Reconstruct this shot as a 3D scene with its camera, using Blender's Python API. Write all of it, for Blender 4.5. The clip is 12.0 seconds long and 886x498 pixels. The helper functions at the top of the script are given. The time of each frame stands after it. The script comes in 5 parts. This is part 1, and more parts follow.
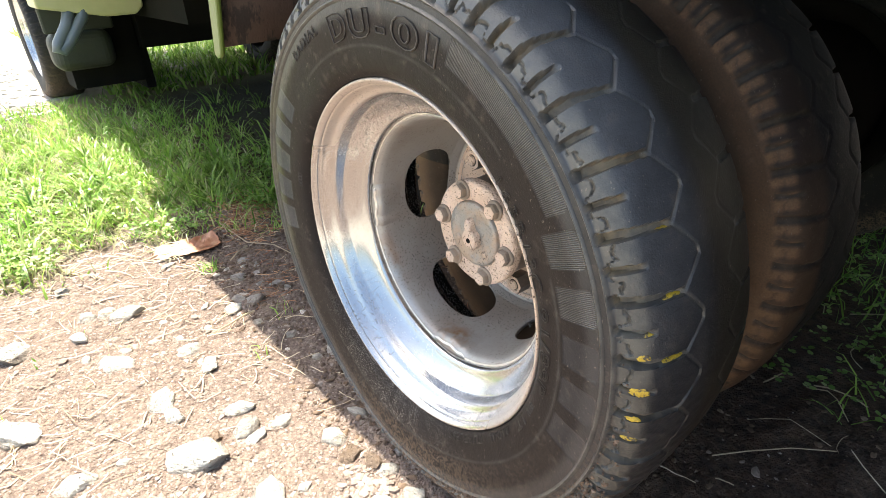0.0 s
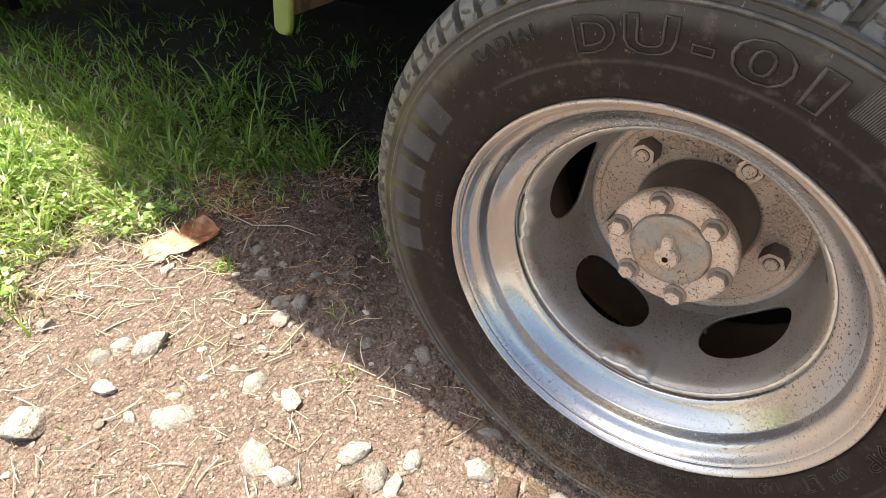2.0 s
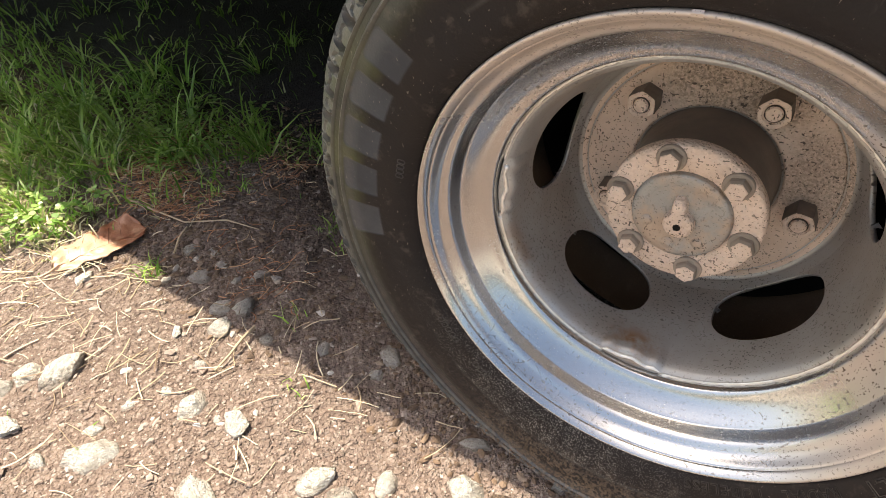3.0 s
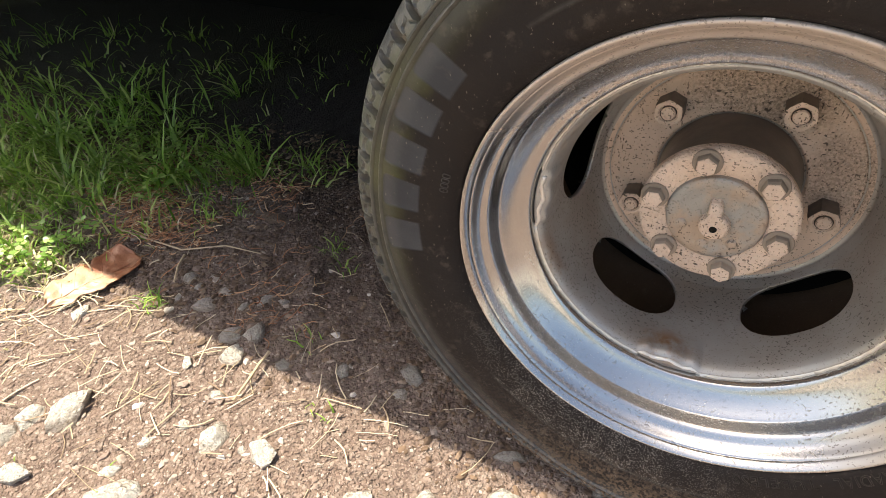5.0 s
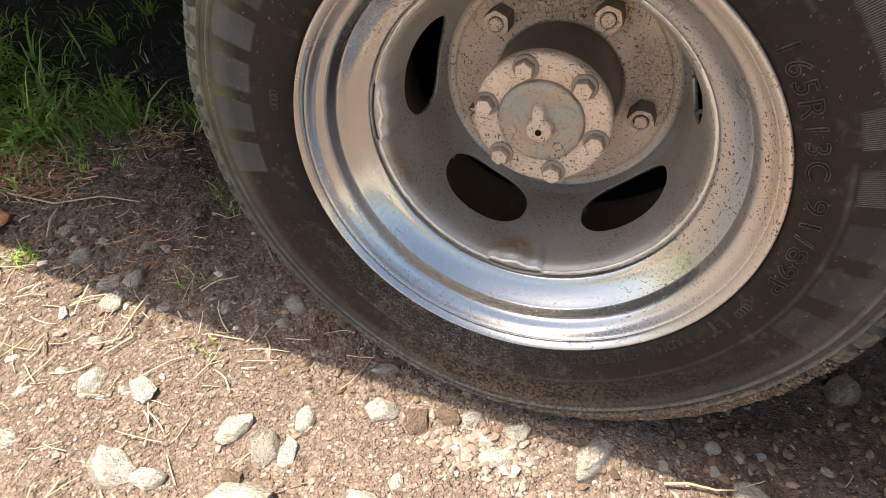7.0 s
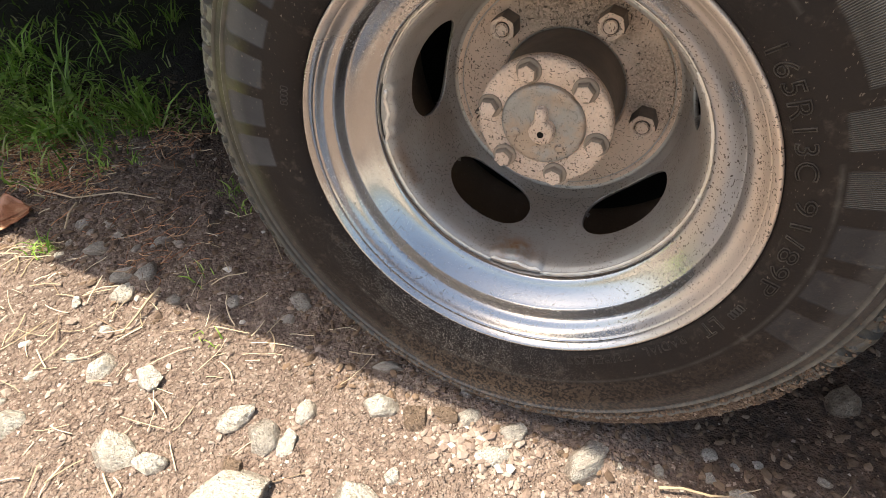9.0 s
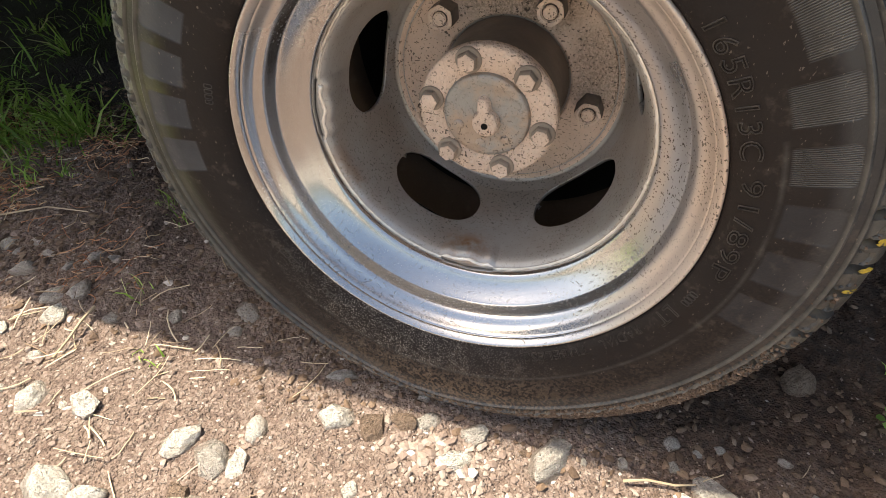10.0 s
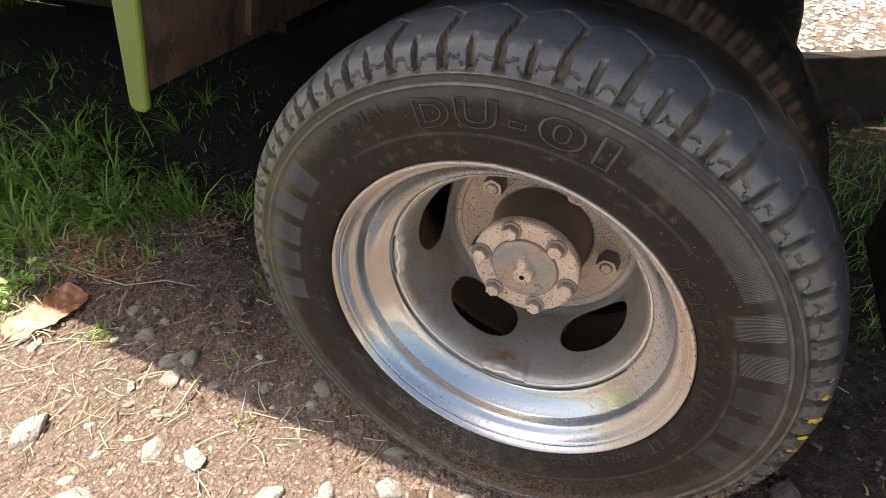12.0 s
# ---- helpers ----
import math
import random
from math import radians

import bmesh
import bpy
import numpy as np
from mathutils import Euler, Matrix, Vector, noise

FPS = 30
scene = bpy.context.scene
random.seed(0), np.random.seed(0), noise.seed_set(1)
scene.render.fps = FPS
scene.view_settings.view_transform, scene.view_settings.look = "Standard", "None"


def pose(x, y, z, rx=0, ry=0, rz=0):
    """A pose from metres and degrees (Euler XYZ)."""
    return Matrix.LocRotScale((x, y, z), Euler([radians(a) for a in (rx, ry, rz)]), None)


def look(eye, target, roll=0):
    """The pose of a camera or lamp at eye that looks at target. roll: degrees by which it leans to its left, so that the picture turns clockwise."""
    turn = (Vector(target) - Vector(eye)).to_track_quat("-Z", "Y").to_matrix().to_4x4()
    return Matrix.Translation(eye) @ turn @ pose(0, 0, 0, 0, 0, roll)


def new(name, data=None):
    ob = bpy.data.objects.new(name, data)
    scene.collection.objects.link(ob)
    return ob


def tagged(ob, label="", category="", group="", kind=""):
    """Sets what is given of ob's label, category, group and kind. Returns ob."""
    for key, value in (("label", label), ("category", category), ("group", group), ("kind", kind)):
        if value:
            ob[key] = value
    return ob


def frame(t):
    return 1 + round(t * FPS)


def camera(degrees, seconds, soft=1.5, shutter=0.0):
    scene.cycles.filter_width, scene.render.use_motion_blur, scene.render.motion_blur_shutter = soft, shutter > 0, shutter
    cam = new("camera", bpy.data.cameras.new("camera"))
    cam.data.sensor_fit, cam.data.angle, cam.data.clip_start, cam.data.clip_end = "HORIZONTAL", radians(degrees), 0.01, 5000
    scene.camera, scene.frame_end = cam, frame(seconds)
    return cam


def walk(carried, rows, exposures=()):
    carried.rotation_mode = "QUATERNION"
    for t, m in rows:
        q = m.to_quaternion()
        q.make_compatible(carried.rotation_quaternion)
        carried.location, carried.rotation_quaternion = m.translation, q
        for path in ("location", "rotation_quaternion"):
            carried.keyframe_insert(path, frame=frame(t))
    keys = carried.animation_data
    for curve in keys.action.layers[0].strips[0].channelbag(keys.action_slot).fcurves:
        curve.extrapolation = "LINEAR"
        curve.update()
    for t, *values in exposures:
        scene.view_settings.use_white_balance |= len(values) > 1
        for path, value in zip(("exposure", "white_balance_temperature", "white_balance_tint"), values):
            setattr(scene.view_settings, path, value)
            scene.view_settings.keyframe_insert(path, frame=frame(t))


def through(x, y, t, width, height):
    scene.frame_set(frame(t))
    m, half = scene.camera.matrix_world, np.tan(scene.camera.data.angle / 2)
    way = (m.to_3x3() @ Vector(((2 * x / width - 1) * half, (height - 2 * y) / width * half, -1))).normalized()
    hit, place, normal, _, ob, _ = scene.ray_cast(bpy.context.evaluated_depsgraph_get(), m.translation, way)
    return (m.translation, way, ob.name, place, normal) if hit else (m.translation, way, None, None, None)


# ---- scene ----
cam = camera(75.3, 12.0, soft=0.45)
PATH = [
    (0, (0.4232, -0.3827, 0.5590), (-0.2682, 0.1715, 0.0956), -2.55),
    (0.5, (0.3289, -0.3532, 0.5966), (-0.3377, 0.1870, 0.0828), -2.64),
    (1, (0.3067, -0.3505, 0.7016), (-0.3141, 0.1832, 0.1274), -2.95),
    (1.5, (0.2766, -0.4169, 0.6844), (-0.2800, 0.1591, 0.0856), -2.16),
    (2, (0.1011, -0.4561, 0.6247), (-0.3954, 0.1464, -0.0001), -2.40),
    (2.5, (0.0741, -0.4054, 0.5424), (-0.3828, 0.2168, -0.0933), -2.42),
    (3, (0.0460, -0.4010, 0.5525), (-0.3850, 0.2363, -0.0863), -2.43),
    (3.5, (0.0115, -0.4160, 0.5502), (-0.3952, 0.2357, -0.0900), -2.22),
    (3.7, (-0.0080, -0.4344, 0.5541), (-0.4081, 0.2238, -0.0837), -2.02),
    (5.3, (-0.0088, -0.4363, 0.5523), (-0.3875, 0.2549, -0.0631), -2.23),
    (5.5, (-0.0109, -0.4260, 0.5586), (-0.3814, 0.2679, -0.0590), -2.09),
    (6, (0.0080, -0.4153, 0.5571), (-0.3496, 0.2796, -0.0669), -1.95),
    (6.5, (0.0630, -0.4233, 0.5431), (-0.2414, 0.2669, -0.1134), -1.52),
    (7, (0.0806, -0.4387, 0.5372), (-0.1892, 0.2434, -0.1424), -1.33),
    (7.2, (0.0848, -0.4432, 0.5371), (-0.1886, 0.2349, -0.1452), -1.51),
    (8.8, (0.0942, -0.4628, 0.5333), (-0.2234, 0.2137, -0.1310), -0.91),
    (9, (0.0978, -0.4518, 0.5329), (-0.1999, 0.2373, -0.1278), -0.83),
    (9.5, (0.1050, -0.4406, 0.5242), (-0.1500, 0.2659, -0.1359), -0.56),
    (10, (0.1051, -0.4323, 0.5184), (-0.1333, 0.2787, -0.1432), -0.58),
    (10.5, (0.1081, -0.4311, 0.5141), (-0.1173, 0.2820, -0.1498), -0.52),
    (11, (0.1025, -0.4356, 0.5199), (-0.1356, 0.2805, -0.1362), -0.62),
    (11.5, (0.1055, -0.4472, 0.5830), (-0.1390, 0.2721, -0.0672), -0.66),
    (12, (0.1202, -0.4700, 0.6892), (-0.2073, 0.2398, 0.0656), -1.07),
]
EXPOSURES = [(0, 2.10, 6900, 4), (0.5, 1.88, 7000, 4.5), (1.0, 1.71, 7100, 5), (1.5, 1.66, 7200, 6), (2.5, 1.42, 7500, 8), (5.5, 1.43, 7500, 8), (7.0, 1.42, 7500, 8), (10.5, 1.34, 7500, 8), (11.5, 1.39, 7400, 8), (12.0, 1.46, 7300, 8)]
walk(cam, [(t, look(eye, target, roll)) for t, eye, target, roll in PATH], EXPOSURES)

# ---- light: a high sun over the truck's front, clear sky ----
SUN_EL = 62.0
world = bpy.data.worlds.new("sky")
scene.world = world
world.use_nodes = True
wn = world.node_tree
sky = wn.nodes.new("ShaderNodeTexSky")
sky.sky_type, sky.sun_disc = "NISHITA", False
sky.air_density, sky.dust_density = 1.0, 4.0
sky.sun_elevation, sky.sun_rotation = radians(SUN_EL), radians(270)
wn.links.new(sky.outputs[0], wn.nodes["Background"].inputs[0])
wn.nodes["Background"].inputs[1].default_value = 0.124
sun = new("sun", bpy.data.lights.new("sun", "SUN"))
sun.data.energy, sun.data.angle, sun.data.color = 3.7, radians(0.53), (1.0, 0.95, 0.87)
sun.matrix_world = look((-20 * math.cos(radians(SUN_EL)), 0.0, 20 * math.sin(radians(SUN_EL))), (0, 0, 0))


# ---- materials ----
class Nodes:
    """A short way to write a node material round one Principled shader."""

    def __init__(self, name, rough=0.6, metal=0.0):
        self.m = bpy.data.materials.new(name)
        self.m.use_nodes = True
        self.t = self.m.node_tree
        self.b = self.t.nodes["Principled BSDF"]
        self.b.inputs["Roughness"].default_value = rough
        self.b.inputs["Metallic"].default_value = metal
        self.co = self.t.nodes.new("ShaderNodeTexCoord").outputs["Object"]
        self.bump_last = None

    def put(self, socket, value):
        if isinstance(value, bpy.types.NodeSocket):
            self.t.links.new(value, socket)
        elif isinstance(value, (tuple, list)) and len(value) == 3 and socket.type == "RGBA":
            socket.default_value = (*value, 1)
        else:
            socket.default_value = value

    def noise(self, scale, detail=4.0, rough=0.6, co=None, color=False):
        n = self.t.nodes.new("ShaderNodeTexNoise")
        self.put(n.inputs["Vector"], co or self.co)
        n.inputs["Scale"].default_value, n.inputs["Detail"].default_value = scale, detail
        n.inputs["Roughness"].default_value = rough
        return n.outputs["Color" if color else "Fac"]

    def voronoi(self, scale, co=None, out="Distance"):
        n = self.t.nodes.new("ShaderNodeTexVoronoi")
        self.put(n.inputs["Vector"], co or self.co)
        n.inputs["Scale"].default_value = scale
        return n.outputs[out]

    def math(self, op, a, b=0.0, c=0.0, clamp=False):
        n = self.t.nodes.new("ShaderNodeMath")
        n.operation, n.use_clamp = op, clamp
        for s, v in zip(n.inputs, (a, b, c)):
            self.put(s, v)
        return n.outputs[0]

    def step(self, value, lo, hi, to_lo=0.0, to_hi=1.0):
        n = self.t.nodes.new("ShaderNodeMapRange")
        n.interpolation_type = "SMOOTHSTEP"
        for s, v in zip(n.inputs, (value, lo, hi, to_lo, to_hi)):
            self.put(s, v)
        return n.outputs[0]

    def mix(self, fac, a, b, blend="MIX"):
        n = self.t.nodes.new("ShaderNodeMix")
        n.data_type, n.blend_type = "RGBA", blend
        self.put(n.inputs[0], fac)
        self.put(n.inputs[6], a)
        self.put(n.inputs[7], b)
        return n.outputs[2]

    def ramp(self, fac, stops):
        n = self.t.nodes.new("ShaderNodeValToRGB")
        self.put(n.inputs[0], fac)
        e = n.color_ramp.elements
        while len(e) < len(stops):
            e.new(0.5)
        for s, (p, c) in zip(e, stops):
            s.position, s.color = p, (*c, 1)
        return n.outputs[0]

    def stretch(self, scale, co=None):
        n = self.t.nodes.new("ShaderNodeMapping")
        self.put(n.inputs[0], co or self.co)
        n.inputs["Scale"].default_value = scale
        return n.outputs[0]

    def attr(self, name):
        n = self.t.nodes.new("ShaderNodeAttribute")
        n.attribute_name = name
        return n.outputs["Fac"]

    def uv(self):
        return self.t.nodes.new("ShaderNodeTexCoord").outputs["UV"]

    def island(self):
        return self.t.nodes.new("ShaderNodeNewGeometry").outputs["Random Per Island"]

    def own(self):
        return self.t.nodes.new("ShaderNodeObjectInfo").outputs["Random"]

    def bump(self, height, dist, strength=1.0):
        n = self.t.nodes.new("ShaderNodeBump")
        n.inputs["Distance"].default_value, n.inputs["Strength"].default_value = dist, strength
        self.put(n.inputs["Height"], height)
        if self.bump_last:
            self.put(n.inputs["Normal"], self.bump_last)
        self.bump_last = n.outputs[0]
        self.put(self.b.inputs["Normal"], n.outputs[0])

    def set(self, **k):
        for key, v in k.items():
            self.put(self.b.inputs[key.replace("_", " ")], v)
        return self.m


def make_soil():
    n = Nodes("soil", 0.95)
    patch, grain, fine = n.noise(2.6, 5), n.noise(55, 6), n.noise(420, 3)
    chips, crumbs = n.voronoi(170), n.voronoi(420)
    tone = n.voronoi(170, out="Color")
    c = n.ramp(patch, [(0.3, (0.163, 0.117, 0.096)), (0.5, (0.228, 0.168, 0.141)), (0.72, (0.30, 0.233, 0.201))])
    c = n.mix(n.step(grain, 0.40, 0.7, 0.0, 0.5), c, (0.43, 0.352, 0.302))
    t = n.t.nodes.new("ShaderNodeSeparateColor")
    n.put(t.inputs[0], tone)
    c = n.mix(n.step(t.outputs[0], 0.6, 0.95, 0.0, 0.45), c, (0.46, 0.39, 0.335))
    c = n.mix(n.step(t.outputs[1], 0.6, 0.95, 0.0, 0.5), c, (0.13, 0.086, 0.066))
    c = n.mix(n.step(chips, 0.30, 0.66, 0.0, 0.5), c, (0.13, 0.088, 0.069))
    c = n.mix(n.step(fine, 0.35, 0.62, 0.35, 0.0), c, (0.125, 0.080, 0.060))
    where = n.t.nodes.new("ShaderNodeSeparateXYZ")
    n.put(where.inputs[0], n.co)
    ragged = n.math("MULTIPLY", n.noise(1.4, 4), 0.9)
    # pale road; its unseen stretch towards -y is added to bounce light on the wheel
    road = n.math("MAXIMUM", n.step(n.math("ADD", where.outputs[1], ragged), -0.15, -0.6), n.step(n.math("ADD", where.outputs[0], ragged), -2.1, -2.5))
    c = n.mix(n.math("MULTIPLY", road, n.step(grain, 0.3, 0.6, 0.7, 1.0)), c, (0.50, 0.455, 0.39))
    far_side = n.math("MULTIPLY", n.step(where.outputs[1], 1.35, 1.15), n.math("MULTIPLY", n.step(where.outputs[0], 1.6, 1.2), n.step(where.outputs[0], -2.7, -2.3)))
    # dark damp earth, widened to paint the truck's shade into the ground colour
    damp_shade = n.math("MULTIPLY", n.step(n.math("ADD", where.outputs[1], n.math("ADD", n.math("MULTIPLY", n.noise(5.5, 5), 0.40), n.step(where.outputs[0], 0.05, 0.30, 0.0, 0.22))), 0.10, 0.42, 0.0, 0.9), far_side)
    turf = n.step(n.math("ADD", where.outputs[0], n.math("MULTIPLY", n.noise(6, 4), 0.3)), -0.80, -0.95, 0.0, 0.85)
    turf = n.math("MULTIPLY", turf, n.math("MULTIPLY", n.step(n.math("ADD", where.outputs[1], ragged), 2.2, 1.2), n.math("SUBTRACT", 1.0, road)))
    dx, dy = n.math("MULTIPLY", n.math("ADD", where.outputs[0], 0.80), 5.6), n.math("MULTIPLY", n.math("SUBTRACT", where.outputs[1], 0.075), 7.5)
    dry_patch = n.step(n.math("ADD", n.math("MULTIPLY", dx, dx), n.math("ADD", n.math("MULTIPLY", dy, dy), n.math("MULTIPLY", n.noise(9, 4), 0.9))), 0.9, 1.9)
    damp_shade = n.math("MULTIPLY", damp_shade, dry_patch)
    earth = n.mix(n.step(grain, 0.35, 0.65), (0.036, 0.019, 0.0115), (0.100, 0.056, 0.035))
    # almost black deep under the truck: its shade painted into the soil
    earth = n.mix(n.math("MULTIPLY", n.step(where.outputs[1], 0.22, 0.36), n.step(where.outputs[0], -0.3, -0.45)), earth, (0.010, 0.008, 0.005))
    # turf soil painted paler on the sunlit side of the shadow edge, dark beyond
    sunlit_mat = n.step(n.math("ADD", where.outputs[1], n.math("MULTIPLY", n.noise(7, 4), 0.16)), -0.16, -0.02)
    c = n.mix(turf, c, n.mix(sunlit_mat, (0.062, 0.052, 0.026), (0.33, 0.30, 0.14)))
    c = n.mix(damp_shade, c, earth)
    n.bump(grain, 0.006)
    n.bump(n.math("SUBTRACT", 1.0, chips), 0.0034)
    n.bump(n.math("SUBTRACT", 1.0, crumbs), 0.0022)
    return n.set(Base_Color=c)


def make_pebble(name, stops):
    n = Nodes(name, 0.9)
    c = n.ramp(n.island(), stops)
    f = n.noise(260, 4)
    c = n.mix(n.step(f, 0.35, 0.7, 0.3, 0.0), c, (0.20, 0.138, 0.108))
    n.bump(f, 0.001)
    return n.set(Base_Color=c)


def make_stone(name, light, dark, dust):
    n = Nodes(name, 0.88)
    big, fine = n.noise(3.2, 5), n.noise(16, 6)
    c = n.mix(n.step(big, 0.38, 0.62), light, dark)
    c = n.mix(n.step(fine, 0.48, 0.68, 0.0, 0.5), c, dust)
    c = n.mix(n.step(n.noise(5, 4), 0.52, 0.60, 0.0, 0.5), c, dust)
    up = n.t.nodes.new("ShaderNodeSeparateXYZ")
    n.put(up.inputs[0], n.co)
    c = n.mix(n.step(n.math("ADD", up.outputs[2], n.math("MULTIPLY", fine, 0.3)), 0.26, 0.12, 0.0, 0.8), c, (0.21, 0.145, 0.108))
    c = n.mix(n.math("MULTIPLY", n.own(), 0.35), c, dark)
    n.bump(big, 0.14, 0.6)
    n.bump(fine, 0.05, 0.7)
    return n.set(Base_Color=c)


def make_blade(name, stops, through):
    n = Nodes(name, 0.36)
    c = n.ramp(n.island(), stops)
    c = n.mix(n.step(n.noise(2.2, 3), 0.35, 0.65, 0.0, 0.35), c, (0.17, 0.17, 0.045))
    n.set(Base_Color=c)
    tr = n.t.nodes.new("ShaderNodeBsdfTranslucent")
    n.put(tr.inputs[0], c)
    mixer = n.t.nodes.new("ShaderNodeMixShader")
    mixer.inputs[0].default_value = through
    out = n.t.nodes["Material Output"]
    n.t.links.new(n.b.outputs[0], mixer.inputs[1])
    n.t.links.new(tr.outputs[0], mixer.inputs[2])
    n.t.links.new(mixer.outputs[0], out.inputs[0])
    return n.m


def make_straw():
    n = Nodes("straw", 0.75)
    return n.set(Base_Color=n.ramp(n.island(), [(0.0, (0.24, 0.165, 0.11)), (0.35, (0.50, 0.40, 0.27)), (1.0, (0.72, 0.63, 0.47))]))


def make_dead_leaf():
    n = Nodes("dead_leaf", 0.42)
    big, fine = n.noise(14, 4), n.noise(90, 4)
    c = n.mix(n.step(big, 0.35, 0.65), (0.25, 0.085, 0.042), (0.32, 0.135, 0.072))
    c = n.mix(n.step(fine, 0.52, 0.72, 0.0, 0.5), c, (0.15, 0.05, 0.026))
    c = n.mix(n.step(n.noise(33, 4), 0.58, 0.68, 0.0, 0.6), c, (0.40, 0.22, 0.13))
    at = n.t.nodes.new("ShaderNodeSeparateXYZ")
    n.put(at.inputs[0], n.co)
    # half of the leaf beyond the shadow edge painted paler, as sunlit
    pale = n.step(n.math("ADD", at.outputs[1], n.math("MULTIPLY", n.noise(30, 4), 0.04)), -0.085, -0.098)
    c = n.mix(n.math("MULTIPLY", pale, 0.75), c, (0.58, 0.40, 0.27))
    n.bump(fine, 0.0012)
    return n.set(Base_Color=c, Specular_IOR_Level=0.5)


def make_rubber(name, dusty, tone=1.0, gloss=0.40):
    """Worn black rubber; mud in the grooves, brown road film low on the sidewall, fine moulded hatching."""
    n = Nodes(name, 0.5)
    cloud, grain, fine = n.noise(9, 5), n.noise(70, 5), n.noise(600, 3)
    c = n.mix(n.step(cloud, 0.35, 0.65), tuple(tone * v for v in (0.017, 0.019, 0.024)), tuple(tone * v for v in (0.030, 0.032, 0.037)))
    film = n.math("MULTIPLY", n.attr("film"), n.step(cloud, 0.3, 0.7, 0.55, 1.0))
    c = n.mix(n.math("MULTIPLY", film, 0.75), c, (0.0225, 0.0145, 0.0098))
    c = n.mix(n.math("MULTIPLY", n.attr("pane"), n.step(cloud, 0.3, 0.7, 0.95, 0.6)), c, (0.058, 0.062, 0.070))
    # bluish tint for the sky's light on the tread's top
    c = n.mix(n.math("MULTIPLY", n.attr("sky_paling"), n.step(grain, 0.25, 0.7, 0.5, 0.9)), c, (0.080, 0.088, 0.103))
    c = n.mix(n.step(grain, 0.56, 0.74, 0.0, dusty), c, (0.13, 0.105, 0.085))
    mud = n.math("MULTIPLY", n.attr("mud"), n.step(grain, 0.3, 0.62, 0.35, 1.0))
    c = n.mix(mud, c, n.mix(n.step(cloud, 0.4, 0.6), (0.21, 0.155, 0.09), (0.155, 0.138, 0.115)))
    c = n.mix(n.math("MULTIPLY", n.attr("soil"), n.math("MULTIPLY", n.step(n.noise(310, 4), 0.42, 0.56), n.step(grain, 0.30, 0.55, 0.45, 1.0))), c, (0.150, 0.108, 0.076))
    c = n.mix(n.math("MULTIPLY", n.attr("coat"), n.step(fine, 0.3, 0.7, 0.75, 1.0)), c, n.mix(n.step(cloud, 0.35, 0.65), (0.185, 0.098, 0.048), (0.25, 0.145, 0.076)))
    c = n.mix(n.math("MULTIPLY", n.attr("drab"), n.step(n.noise(26, 5), 0.3, 0.7, 0.35, 1.0)), c, (0.038, 0.034, 0.026))
    moss = n.math("MULTIPLY", n.attr("moss"), n.step(cloud, 0.35, 0.6))
    c = n.mix(n.math("MULTIPLY", moss, 0.8), c, (0.080, 0.082, 0.034))
    c = n.mix(n.math("MULTIPLY", n.attr("grey"), n.step(grain, 0.30, 0.65, 0.25, 0.85)), c, (0.135, 0.130, 0.108))
    # ribs and arc painted paler, as where they catch light
    c = n.mix(n.math("MULTIPLY", n.attr("edge"), n.step(grain, 0.3, 0.6, 0.2, 0.65)), c, (0.14, 0.135, 0.12))
    # worn groove rims, and the zigzag's lit edge painted as a pale line
    c = n.mix(n.math("MULTIPLY", n.attr("lip"), n.step(grain, 0.35, 0.65, 0.1, 0.75)), c, (0.13, 0.128, 0.115))
    flecks = n.step(n.noise(520, 2, co=n.stretch((1, 1, 0.45))), 0.69, 0.72)
    c = n.mix(n.math("MULTIPLY", flecks, 0.4), c, (0.26, 0.22, 0.18))
    salt = n.math("MULTIPLY", n.step(n.noise(820, 2), 0.545, 0.61), n.attr("salt"))
    c = n.mix(n.math("MULTIPLY", salt, n.step(grain, 0.35, 0.6, 0.25, 0.9)), c, (0.30, 0.275, 0.25))
    scuff = n.step(n.noise(120, 3, 0.6, n.stretch((1, 1, 0.3))), 0.66, 0.72, 0.0, 0.12)
    c = n.mix(scuff, c, (0.10, 0.092, 0.084))
    rough = n.step(n.math("ADD", mud, n.math("MULTIPLY", film, 0.45)), 0.0, 0.9, gloss, 0.85)
    u = n.t.nodes.new("ShaderNodeSeparateXYZ")
    n.put(u.inputs[0], n.uv())
    line = n.math("SINE", n.math("MULTIPLY", u.outputs[0], 2 * math.pi * 1050))
    c = n.mix(n.math("MULTIPLY", n.step(line, -0.3, 0.6, 0.10, 0.6), n.attr("hatch")), c, (0.165, 0.160, 0.150))
    n.bump(n.math("MULTIPLY", line, n.attr("hatch")), 0.0004)
    n.bump(grain, 0.0006)
    n.bump(fine, 0.00035)
    return n.set(Base_Color=c, Roughness=rough, Specular_IOR_Level=n.step(film, 0.0, 0.7, 0.5, 0.13))


def specks(n, amount, size=1.0, least=0.3):
    """Small dark splashes of mud, short streaks."""
    a = n.noise(480 / size, 1.0, 0.5, n.stretch((1, 1, 0.6)))
    b = n.noise(430 / size, 1.0, 0.5, n.stretch((0.6, 1, 1)))
    s = n.math("MAXIMUM", n.step(a, 0.67, 0.69), n.step(b, 0.67, 0.69))
    s = n.math("MAXIMUM", s, n.step(n.noise(520 / size, 1.0, 0.5), 0.69, 0.71))
    where = n.step(n.noise(9, 3), 0.42, 0.62, least, 1.0)
    return n.math("MULTIPLY", n.math("MULTIPLY", s, where), amount)


